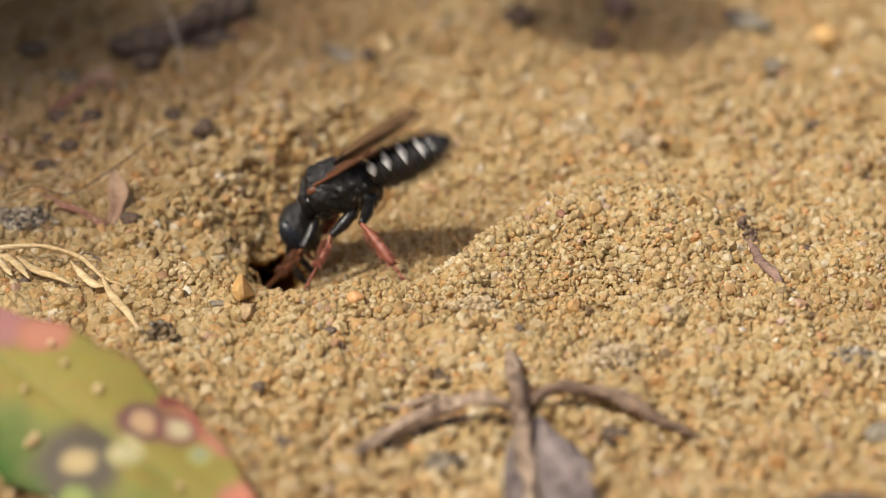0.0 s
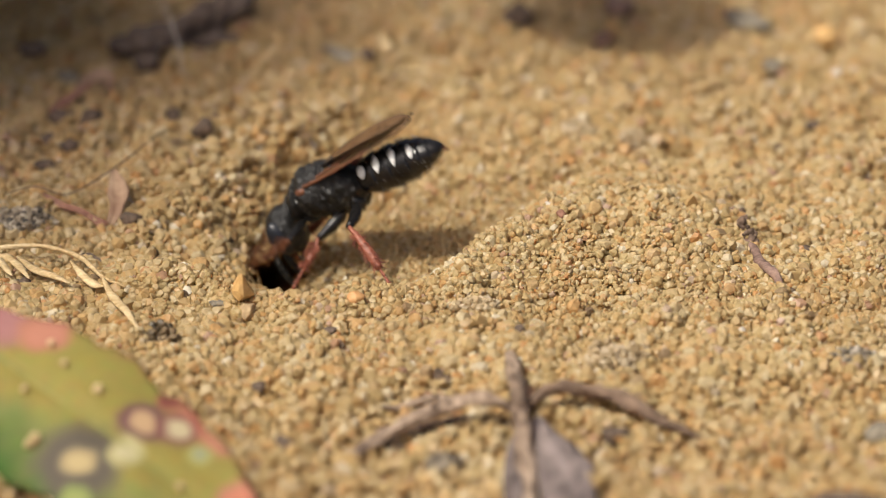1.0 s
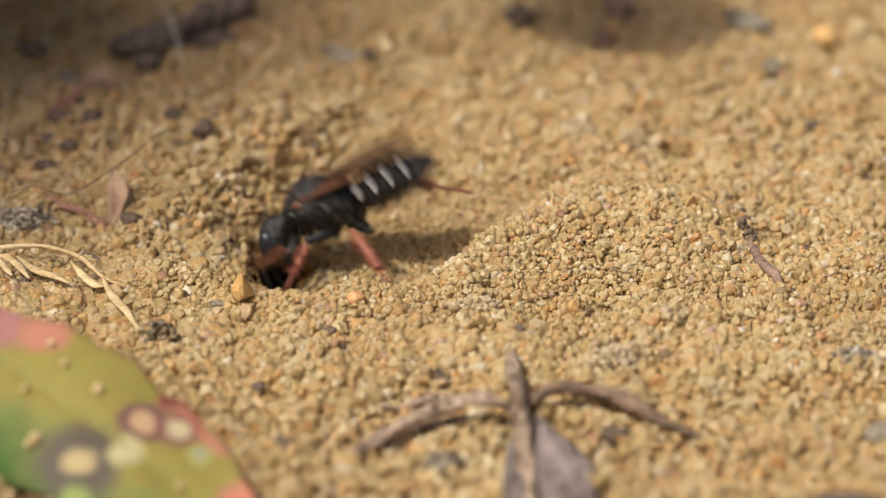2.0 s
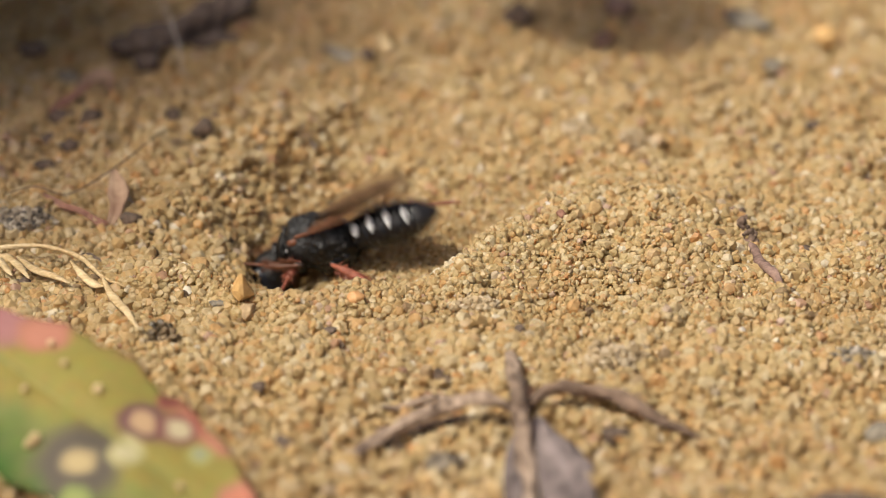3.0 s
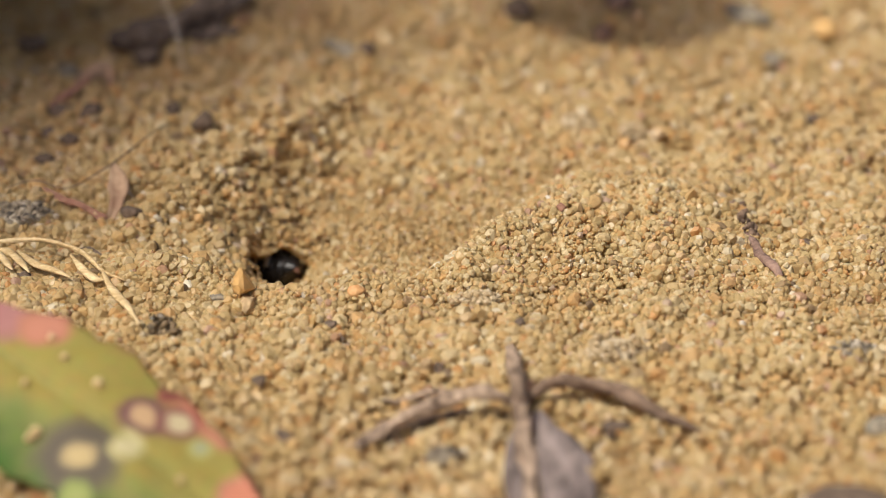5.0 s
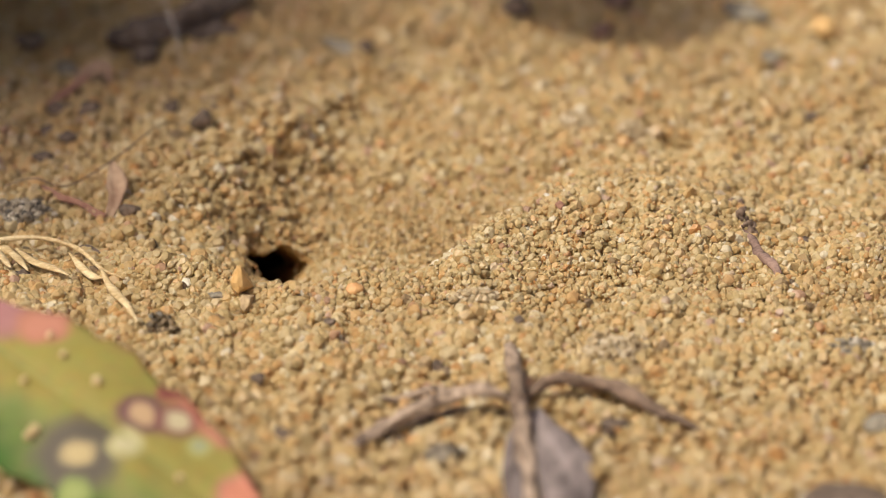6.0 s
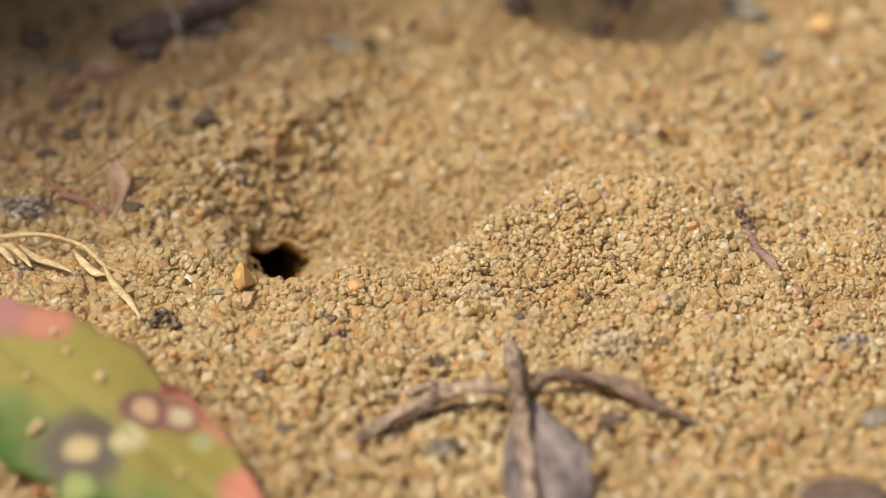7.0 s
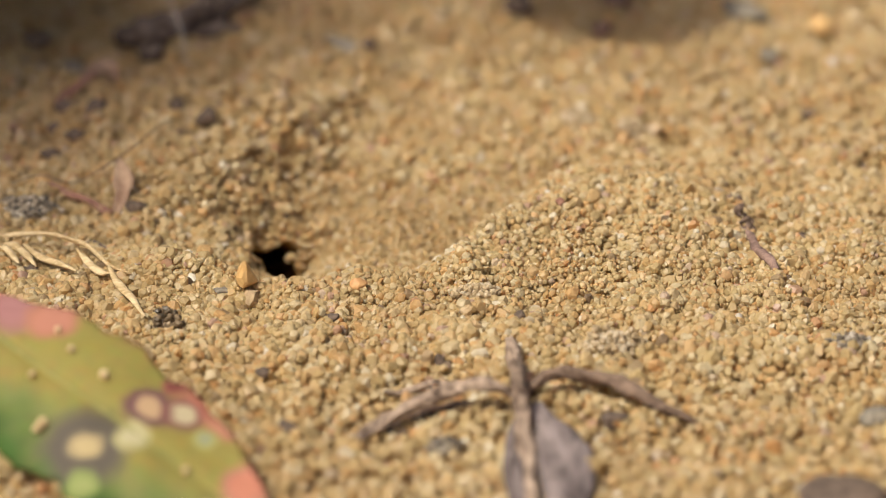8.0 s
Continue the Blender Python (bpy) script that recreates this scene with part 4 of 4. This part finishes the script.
def limb(bm, length, radii, n=10, bow=0.0, squash=1.0):
    tube(bm, [(length * k / 4, 0, bow * math.sin(math.pi * k / 4)) for k in range(5)], radii, n, 0.06, 4, length, squash)


def bristles(bm, length, r, count, size, seed):
    rng = random.Random(seed)
    for _ in range(count):
        x, a = rng.uniform(0.15, 1.0) * length, rng.uniform(0, 2 * math.pi)
        d = Vector((0.7, math.cos(a), math.sin(a))).normalized()
        p = Vector((x, r * 0.8 * math.cos(a), r * 0.8 * math.sin(a)))
        tube(bm, [p, p + d * size * 0.5, p + d * size], [0.030, 0.018, 0.006], 4, 0, 1)


def build_wasp():
    w = thing("digger_wasp", -3.5, 1.0, 2.6, "black digger wasp with cream side spots and orange legs", "wasp")
    bm = bmesh.new()
    prof_t = [(-3.42, 0.05, 0.30, 0.32), (-3.32, 0.10, 0.66, 0.58), (-3.08, 0.20, 0.94, 0.82), (-2.92, 0.27, 0.96, 0.88), (-2.80, 0.29, 0.78, 0.72),
              (-2.68, 0.34, 1.04, 1.02), (-2.4, 0.38, 1.14, 1.16), (-1.95, 0.36, 1.18, 1.24), (-1.60, 0.32, 1.14, 1.20), (-1.50, 0.30, 1.08, 1.14),
              (-1.38, 0.28, 1.10, 1.16), (-1.1, 0.22, 1.06, 1.10), (-1.0, 0.20, 1.0, 1.03), (-0.9, 0.18, 1.0, 1.02), (-0.65, 0.12, 0.94, 0.92),
              (-0.35, 0.08, 0.80, 0.76), (-0.12, 0.06, 0.56, 0.50), (0.02, 0.05, 0.30, 0.26)]
    fine_t = []
    prof_t = [(x * 1.14, z, ry * 1.04, rz * 1.04) for x, z, ry, rz in prof_t]
    for a, b in zip(prof_t, prof_t[1:]):
        for k in (0, 0.34, 0.67):
            fine_t.append(tuple(p + (q - p) * k for p, q in zip(a, b)))
    loft(bm, fine_t + [prof_t[-1]], 56)
    for v in bm.verts:
        d = Vector((0, v.co.y, v.co.z - 0.25))
        if d.length > 1e-6:
            side = abs(d.normalized().y)
            groove = -0.10 * math.exp(-((v.co.x + 2.05 + 0.35 * d.z) / 0.07) ** 2) * side - 0.08 * math.exp(-((d.z + 0.25 - 0.2 * v.co.x - 0.3) / 0.07) ** 2) * side
            v.co += d.normalized() * (0.13 * noise.noise(v.co * 1.9) + 0.075 * noise.noise(v.co * 5.0) + 0.03 * noise.noise(v.co * 13.0) + groove)
    part("thorax", bm, BLACK_DULL, w, "matt black punctured thorax")
    bm = bmesh.new()
    loft(bm, [(-1.35, 1.32, 0.25, 0.12), (-1.15, 1.34, 0.62, 0.22), (-0.85, 1.22, 0.66, 0.24), (-0.6, 1.05, 0.45, 0.18), (-0.45, 0.95, 0.15, 0.08)], 16)
    part("scutellum", bm, BLACK_DULL, w)
    for s in (-1, 1):
        for x, z, q in ((-2.95, -0.55, 0.36), (-1.75, -0.88, 0.42), (-0.72, -0.74, 0.46)):
            bm = bmesh.new()
            stone(bm, (x, s * 0.48, z), (q * 0.85, q * 0.8, q * 1.1), x * 7, 0.2, 3, (s * -20, 15, 0))
            part("coxa", bm, BLACK_SHINY, w, "glossy black leg base")
    for y in (-0.88, 0.88):
        bm = bmesh.new()
        stone(bm, (-3.10, y, 0.45), (0.13, 0.06, 0.12), 3, 0.2, 2)
        part("collar_mark", bm, CREAM, w, "small cream mark on the collar")
        bm = bmesh.new()
        stone(bm, (-2.72, y * 1.1, 0.82), (0.3, 0.18, 0.2), 4, 0.1, 2)
        part("tegula", bm, VEIN, w, "brown wing-base scale")
    bm = bmesh.new()
    rng = random.Random(3)
    for _ in range(260):
        x, a = rng.uniform(-3.4, -0.5), rng.uniform(0, 2 * math.pi)
        d = Vector((rng.uniform(-0.3, 0.5), math.cos(a), math.sin(a))).normalized()
        p = Vector((x, 1.02 * math.cos(a), 0.28 + 1.1 * math.sin(a)))
        tube(bm, [p, p + d * 0.16, p + d * rng.uniform(0.2, 0.36)], [0.006, 0.005, 0.002], 3, 0, 1)
    part("thorax_hair", bm, HAIR, w, "short pale hair")

    # head, joined at the neck
    head = new("head")
    head.empty_display_size, head.parent = 0.001, w
    bm = bmesh.new()
    loft(bm, [(-0.82, -0.30, 0.38, 0.48), (-0.72, -0.30, 0.76, 0.84), (-0.45, -0.26, 1.06, 1.06), (-0.12, -0.20, 1.14, 1.08), (0.14, -0.12, 1.06, 0.98), (0.36, 0.04, 0.74, 0.70), (0.62, 0.30, 0.42, 0.42), (0.90, 0.55, 0.30, 0.30)], 26)
    part("skull", bm, BLACK_DULL, head, "matt black head")
    for s in (-1, 1):
        bm = bmesh.new()
        stone(bm, (-0.32, s * 0.80, -0.18), (0.48, 0.43, 0.86), 1, 0.02, 3, (0, 12, 0))
        part("eye", bm, EYE, head, "glossy black compound eye")
        bm = bmesh.new()
        tube(bm, [(-0.72, s * 0.22, -0.35), (-1.15, s * 0.38, -0.40), (-1.50, s * 0.50, -0.90), (-1.72, s * 0.55, -1.5), (-1.80, s * 0.5, -2.2)], [0.11, 0.11, 0.15, 0.17, 0.10], 8, 0.1, 5)
        part("antenna", bm, BLACK_DULL, head)
        bm = bmesh.new()
        tube(bm, [(-0.55, s * 0.45, -0.95), (-0.75, s * 0.42, -1.3), (-0.85, s * 0.15, -1.55)], [0.16, 0.12, 0.03], 8, 0.05, 4)
        part("mandible", bm, VEIN, head, "dark reddish mandible")

    for piece in head.children:
        piece.data.transform(Matrix.Scale(1.06, 4))

    # abdomen, hinged at the waist
    bm = bmesh.new()
    secs = [(-0.22, 0.10, 0.30, 0.28), (-0.15, 0.14, 0.62, 0.52)]
    prof = [(-0.05, 0.84, 0.77), (0.82, 1.03, 0.95), (1.68, 1.06, 0.97), (2.54, 0.99, 0.90), (3.10, 0.83, 0.74), (3.52, 0.62, 0.52), (3.84, 0.36, 0.30), (4.02, 0.12, 0.12)]
    for (x0, y0, z0), (x1, y1, z1) in zip(prof, prof[1:]):
        for k, f in ((0.01, 0.94), (0.08, 0.955), (0.3, 0.985), (0.6, 1.012), (0.86, 1.032), (0.95, 1.03), (0.99, 0.97)):
            secs.append((x0 + (x1 - x0) * k, 0.18, (y0 + (y1 - y0) * k) * f, (z0 + (z1 - z0) * k) * f))
    secs.append((4.05, 0.14, 0.05, 0.05))
    loft(bm, secs, 28)
    ab = part("abdomen", bm, BLACK_SHINY, w, "glossy black banded abdomen")

    def hull(x):
        for (x0, y0, z0), (x1, y1, z1) in zip(prof, prof[1:]):
            if x0 <= x <= x1:
                k = (x - x0) / (x1 - x0)
                return (y0 + (y1 - y0) * k) * 1.035 + 0.006, (z0 + (z1 - z0) * k) * 1.035 + 0.006
        return prof[-1][1:]
    for s in (-1, 1):
        for x0, wid, lo, hi in ((0.04, 0.33, 16, 56), (0.94, 0.24, 16, 62), (1.80, 0.22, 18, 64), (2.64, 0.20, 20, 60)):
            bm = bmesh.new()
            grid = []
            for i in range(9):
                u = i / 8
                a = radians(lo + (hi - lo) * u)
                hw = wid * (0.08 + 0.95 * math.sin(math.pi * u ** 1.2 * 0.98) ** 0.55) * (1 + 0.12 * math.sin(7 * u + x0 * 5))
                row = []
                for j in range(5):
                    x = x0 + wid * 0.7 + hw * (j / 4 - 0.5) * 1.3
                    ry, rz = hull(x)
                    row.append((x, s * ry * math.cos(a), 0.18 + rz * math.sin(a)))
                grid.append(row if s < 0 else row[::-1])
            sheet(bm, grid, 0.02)
            part("side_spot", bm, CREAM, ab, "cream side spot")
    bm = bmesh.new()
    loft(bm, [(3.25, 0.26, 0.36, 0.44), (3.6, 0.24, 0.32, 0.30), (3.95, 0.12, 0.16, 0.15), (4.22, -0.04, 0.03, 0.03)], 12)
    part("tail_plate", bm, VEIN, ab, "brownish tail plate")
    bm = bmesh.new()
    rng = random.Random(8)
    for _ in range(160):
        x, a = rng.uniform(0.5, 3.7), rng.uniform(0, 2 * math.pi)
        ry, rz = hull(x)
        d = Vector((0.9, math.cos(a), math.sin(a))).normalized()
        p = Vector((x, ry * 0.98 * math.cos(a), 0.18 + rz * 0.98 * math.sin(a)))
        tube(bm, [p, p + d * 0.1, p + d * 0.2], [0.010, 0.008, 0.003], 3, 0, 1)
    part("abdomen_hair", bm, HAIR, ab, "sparse pale hair")

    # wings, folded back over the abdomen
    wings = []
    for s in (-1, 1):
        length = 6.6
        grid = []
        for i in range(26):
            u = 1 - (1 - i / 25) ** 1.5
            lead = 0.12 + 0.22 * math.sin(math.pi * u) * (1 - 0.3 * u)
            trail = 0.15 + 2.1 * math.sin(math.pi * min(1, 0.06 + 0.86 * u)) ** 0.8 * (0.45 + 0.55 * u)
            if u > 0.84:
                k = math.sqrt(max(0.004, 1 - ((u - 0.84) / 0.16) ** 2))
                mid, half = (lead - trail) / 2, (lead + trail) / 2 * k
                lead, trail = mid + half, half - mid
            grid.append([(length * u, s * (lead - (lead + trail) * j / 8), 0.05 * math.sin(j * 1.6 + u * 5) * u + 0.05) for j in range(9)])
        bm = bmesh.new()
        sheet(bm, grid, 0.012)
        wing = part("wing", bm, WING, w, "smoky brown translucent wing")
        for name, path, rad in (("leading_vein", [(0, 0, 0.06), (1.5, 0.26, 0.07), (3.2, 0.30, 0.07), (4.4, 0.24, 0.06)], [0.10, 0.08, 0.07, 0.03]),
                                ("vein", [(0.1, -0.05, 0.06), (1.6, -0.10, 0.08), (3.0, -0.35, 0.07), (4.4, -0.55, 0.06)], [0.06, 0.05, 0.04, 0.02]),
                                ("vein", [(2.2, 0.25, 0.07), (2.6, -0.25, 0.07), (3.2, -0.75, 0.06)], [0.04, 0.035, 0.02]),
                                ("vein", [(3.5, 0.27, 0.07), (3.9, -0.1, 0.07), (3.8, -0.5, 0.06)], [0.035, 0.03, 0.02])):
            bm = bmesh.new()
            tube(bm, [(x, s * y, z) for x, y, z in path], rad, 6, 0.0, 4)
            part(name, bm, VEIN, wing)
        wings.append((wing, s))

    # legs: thigh, shank with bristles, foot
    legs = {}
    for pair, (fl, tl, fr, tr) in {"fore": (1.6, 2.9, 0.20, 0.15), "mid": (1.6, 2.5, 0.23, 0.15), "hind": (1.8, 4.1, 0.23, 0.195)}.items():
        for s in (-1, 1):
            bm = bmesh.new()
            limb(bm, fl, [fr * 0.7, fr * 1.2, fr * 1.25, fr, fr * 0.7], 12, 0.05)
            fem = part("thigh", bm, BLACK_SHINY, w, "glossy black thigh")
            sh = tl * 0.60
            bm = bmesh.new()
            limb(bm, sh, [tr * 0.50, tr * 0.80, tr * 1.1, tr * 1.25, tr * 0.85], 12, 0.06)
            tib = part("shank", bm, ORANGE if pair != "fore" else VEIN, w, "orange-red bristly shank" if pair != "fore" else "dark brown bristly shank")
            bm = bmesh.new()
            bristles(bm, sh, tr * 1.1, 90, 0.27, int(fl * 100) + s)
            part("bristles", bm, ORANGE if pair != "fore" else VEIN, tib)
            bm = bmesh.new()
            for k in range(4):
                x0 = sh + (tl - sh) * k / 4
                tube(bm, [(x0, 0, -0.02 * k), (x0 + (tl - sh) / 8, 0, -0.02 * k - 0.02), (x0 + (tl - sh) / 4, 0, -0.02 * k - 0.03)], [0.055, 0.075, 0.085], 7, 0, 2)
            tube(bm, [(tl, 0, -0.1), (tl + 0.1, 0.08, -0.12), (tl + 0.15, 0.1, -0.2)], [0.05, 0.03, 0.01], 5, 0, 2)
            tube(bm, [(tl, 0, -0.1), (tl + 0.1, -0.08, -0.12), (tl + 0.15, -0.1, -0.2)], [0.05, 0.03, 0.01], 5, 0, 2)
            part("foot", bm, ORANGE if pair != "fore" else VEIN, tib)
            legs[pair, s] = (fem, tib, fl, tl)
    return w, head, ab, wings, legs


# seconds, waist x, waist y, waist z, thorax tilt, abdomen tilt
DIG_1 = [
    (0, -2.88, 1.0, 3.11, 28, 30), (0.1, -1.96, 1.0, 1.59, 9, 9), (0.2, -1.87, 1.0, 1.13, 6, 10), (0.3, -1.55, 1.0, 0.78, 1, 9),
    (0.4, -2.59, 1.0, 1.61, 6, 19), (0.5, -4.21, 1.0, 3.79, 36, 41), (0.6, -2.98, 1.0, 2.49, 18, 20), (0.7, -1.97, 1.0, 1.36, -2, 10),
    (0.8, -4.00, 1.0, 3.21, 32, 46), (0.9, -4.58, 1.0, 3.98, 44, 52), (1, -3.36, 1.0, 2.92, 26, 28), (1.1, -3.30, 1.0, 2.81, 27, 25),
    (1.2, -2.17, 1.0, 0.44, -0, 12), (1.3, -2.09, 1.0, 0.40, -2, 11), (1.4, -4.60, 1.0, 3.98, 41, 54), (1.5, -4.54, 1.0, 4.0, 43, 52),
]
DIG_2 = [
    (1.6, -4.32, 1, 3.98, 42, 51), (1.7, -4.05, 1, 3.59, 38, 45), (1.9, -2.63, 1, 0.7, 3, 14), (2.1, -4.36, 1, 3.3, 39, 52),
    (2.3, -2.85, 1, 0.48, 4, 16), (2.5, -4.42, 1, 2.9, 38, 48), (2.65, -3.81, 1, 1.79, 23, 30), (2.8, -4.49, 1, 2.09, 38, 40),
    (2.9, -3.14, 1, -0.25, 12, 20), (3, -3.76, 1, 0.06, 19, 23), (3.1, -3.9, 1, 0.76, 22, 26), (3.2, -3.31, 1, -0.88, 10, 19),
    (3.3, -3.18, 1, -1.08, 10, 17), (3.4, -3.79, 1, -0.25, 18, 22), (3.5, -4.05, 1, -0.48, 18, 24), (3.6, -4.05, 1, -1.15, 13, 17),
]
DIG_3 = [
    (3.7, -4.39, 1.2, -1.52, 18, 22), (3.8, -5.11, 1.4, -1.22, 26, 35), (3.9, -5.18, 1.6, -1.86, 22, 23), (4, -5.52, 1.8, -2.75, 24, 28),
    (4.1, -6.7, 2, -3.35, 25, 24), (4.2, -6.95, 2.2, -3.55, 20, 23), (4.3, -7.15, 2.4, -3.8, 21, 25), (4.4, -7.4, 2.6, -3.75, 21, 26),
    (4.5, -7.5, 2.7, -3.65, 22, 23), (4.6, -8, 2.9, -3.8, 24, 20), (4.7, -8.7, 3.1, -3.95, 26, 20), (4.9, -8.7, 5.4, -4.8, 27, 24),
    (5.2, -8.7, 8.6, -5.2, 26, 25), (5.6, -9.1, 10.6, -6.1, 26, 25), (7.2, -9.1, 10.6, -6.1, 26, 25), (8, -9.1, 10.4, -6, 26, 25),
]


def aim(origin, target, flip=1):
    """A limb's pose: from origin towards target, its side kept along y."""
    x = (target - origin).normalized()
    y = Vector((0, 1, 0.02))
    y = (y - x * y.dot(x)).normalized()
    z = x.cross(y)
    m = Matrix((x, y, z)).transposed().to_4x4()
    m.translation = origin * 0.001
    return m


def bend(hip, foot, a, b, out):
    """The knee of a limb of two lengths between hip and foot, and the foot drawn within reach."""
    d = foot - hip
    if d.length > (a + b) * 0.985:
        d = d.normalized() * (a + b) * 0.985
        foot = hip + d
    if d.length < abs(a - b) * 1.05 + 0.05:
        d = d.normalized() * (abs(a - b) * 1.05 + 0.05)
        foot = hip + d
    n = d.normalized()
    k = (a * a - b * b + d.length ** 2) / (2 * d.length)
    h = math.sqrt(max(0.0, a * a - k * k))
    o = (out - n * out.dot(n)).normalized()
    return hip + n * k + o * h, foot


def motions():
    w, head, ab, wings, legs = WASP
    rows = []
    whip = {0.0: 8, 0.4: 9, 0.6: -9, 0.8: 14, 2.8: -16, 3.0: -7, 3.5: 8, 3.8: 20}
    for t, x, y, z, tilt, tail in DIG_1 + DIG_2 + DIG_3:
        # it stands further back over the pit until it goes in
        back = 1.0 * max(0.0, min(1.0, (4.2 - t) / 0.5))
        y, z = y + back, z - 0.51 * back
        # quick jerks of the body: one step before and after
        d = whip.get(t, 0)
        if d and t > 0:
            rows.append((t - 1 / FPS, x + 0.012 * d, y, z - 0.02 * d, tilt - d * 0.5, tail - d))
        rows.append((t, x, y, z, tilt, tail))
        if d:
            rows.append((t + 1 / FPS, x - 0.012 * d, y, z + 0.02 * d, tilt + d * 0.5, tail + d))
    body, heads, abs_, legrows, wingrows = [], [], [], {k: ([], []) for k in legs}, {s: [] for _, s in wings}
    for t, x, y, z, tilt, tail in rows:
        yaw = -13 - 52 * max(0.0, min(1.0, (t - 4.5) / 0.6))
        m = pose(x, y, z, 0, -tilt, yaw)
        inv = m.inverted()
        body.append((t, pose(x * 0.001, y * 0.001, z * 0.001, 0, -tilt, yaw)))
        nod = 6 * math.sin(t * 31)
        heads.append((t, Matrix.Translation(mm(-4.48, 0, -0.62)) @ pose(0, 0, 0, 0, -22 + nod, 0)))
        abs_.append((t, pose(0, 0, 0, 0, -(tail - tilt), 0)))
        wing_up = 9 - 6 * max(0.0, min(1.0, (20 - tail) / 9)) - 12 * max(0.0, min(1.0, (tail - 32) / 20)) - 4 * max(0.0, min(1.0, (t - 3.6) / 0.7))
        for s in wingrows:
            wingrows[s].append((t, Matrix.Translation(mm(-2.95, s * 0.80, 0.88)) @ pose(0, 0, 0, s * (-14 + 6 * max(0.0, min(1.0, (tail - 25) / 20))), -(tail + wing_up - tilt), -2 if s < 0 else -5)))
        inside = t > 4.35
        for s in (-1, 1):
            kick = math.sin(t * 29 + (0 if s < 0 else 1.5))
            feet = {"hind": Vector((-2.4 + 0.48 * (x + 4.5) + 0.8 * max(0.0, x + 3.36), -2.9, 0)), "mid": Vector((x - 3.5, y + s * 2.3, 0)),
                    "fore": Vector((min(x - 5.0, -7.5) + 0.5 * kick, y + 0.3 + s * 0.6, 0))}
            for pair, f in feet.items():
                f.z = gz(f.x, f.y) + 0.12 if pair != "fore" else min(gz(f.x, f.y), -1.8) + 0.4 + 0.35 * kick
                if pair == "hind" and s > 0:
                    high = max(0.0, min(1.0, (tilt - 24) / 14))
                    halfway = math.exp(-((tilt - 26) / 5) ** 2)
                    f = Vector((x + 4.6 + 0.1 * high - 1.9 * halfway, y + 1.6, z + 1.0 - 2.4 * high + 0.2 * kick))
                f = inv @ f
                if inside:
                    f = {"hind": Vector((2.6, s * 1.2, -0.9)), "mid": Vector((-1.2, s * 1.1, -2.0)), "fore": Vector((-4.2, s * 0.5, -1.7 + 0.3 * kick))}[pair]
                hip = {"hind": Vector((-0.65, s * 0.55, -0.75)), "mid": Vector((-1.5, s * 0.6, -0.85)), "fore": Vector((-3.4, s * 0.5, -0.6))}[pair]
                low = max(0.0, min(1.0, (14 - tilt) / 10))
                out = {"hind": Vector((-0.4 + 0.9 * low, s * 0.7, 0.5)), "mid": Vector((-0.8, s * 0.6, 0.3)), "fore": Vector((0.6, s * 0.5, 0.2))}[pair]
                if pair == "hind" and s > 0:
                    out = Vector((0.6, 0.3, 0.8))
                fem, tib, a, b = legs[pair, s]
                knee, foot = bend(hip, f, a, b, out)
                legrows[pair, s][0].append((t, aim(hip, knee)))
                legrows[pair, s][1].append((t, aim(knee, foot)))
    walk(PLUG, [(0.0, pose(-0.0088, 0.0096, -0.0056)), (7.1, pose(-0.0088, 0.0096, -0.0056)), (7.3, pose(-0.0076, 0.0046, -0.0040)),
                (7.4, pose(-0.0072, 0.0043, -0.0037, 10, 5, 0)), (7.5, pose(-0.0069, 0.0041, -0.0035, 20, 15, 0)), (7.7, pose(-0.0067, 0.0040, -0.0034, 25, 20, 0)),
                (8.0, pose(-0.0065, 0.0038, -0.0033, 30, 35, 0))])
    walk(w, body)
    walk(head, heads)
    walk(ab, abs_)
    for wing, s in wings:
        walk(wing, wingrows[s])
    for key, (fem, tib, a, b) in legs.items():
        walk(fem, legrows[key][0])
        walk(tib, legrows[key][1])


def pushed_sand():
    """A plug of loose grains that the wasp shoves out of the burrow."""
    rng = random.Random(21)
    bm = bmesh.new()
    for _ in range(110):
        g = rng.uniform(0.09, 0.17)
        c = Vector((rng.gauss(0, 0.30), rng.gauss(0, 0.24), rng.gauss(0, 0.18)))
        stone(bm, c, (g, g * 0.85, g * 0.8), rng.random() * 60, 0.4, 1, (rng.random() * 90, rng.random() * 90, 0), 0.3)
    ob = part("sand_plug", bm, SAND, smooth=False)
    return tagged(ob, "loose plug of damp sand pushed out of the burrow", "sand")


PLUG = pushed_sand()
WASP = build_wasp()
motions()
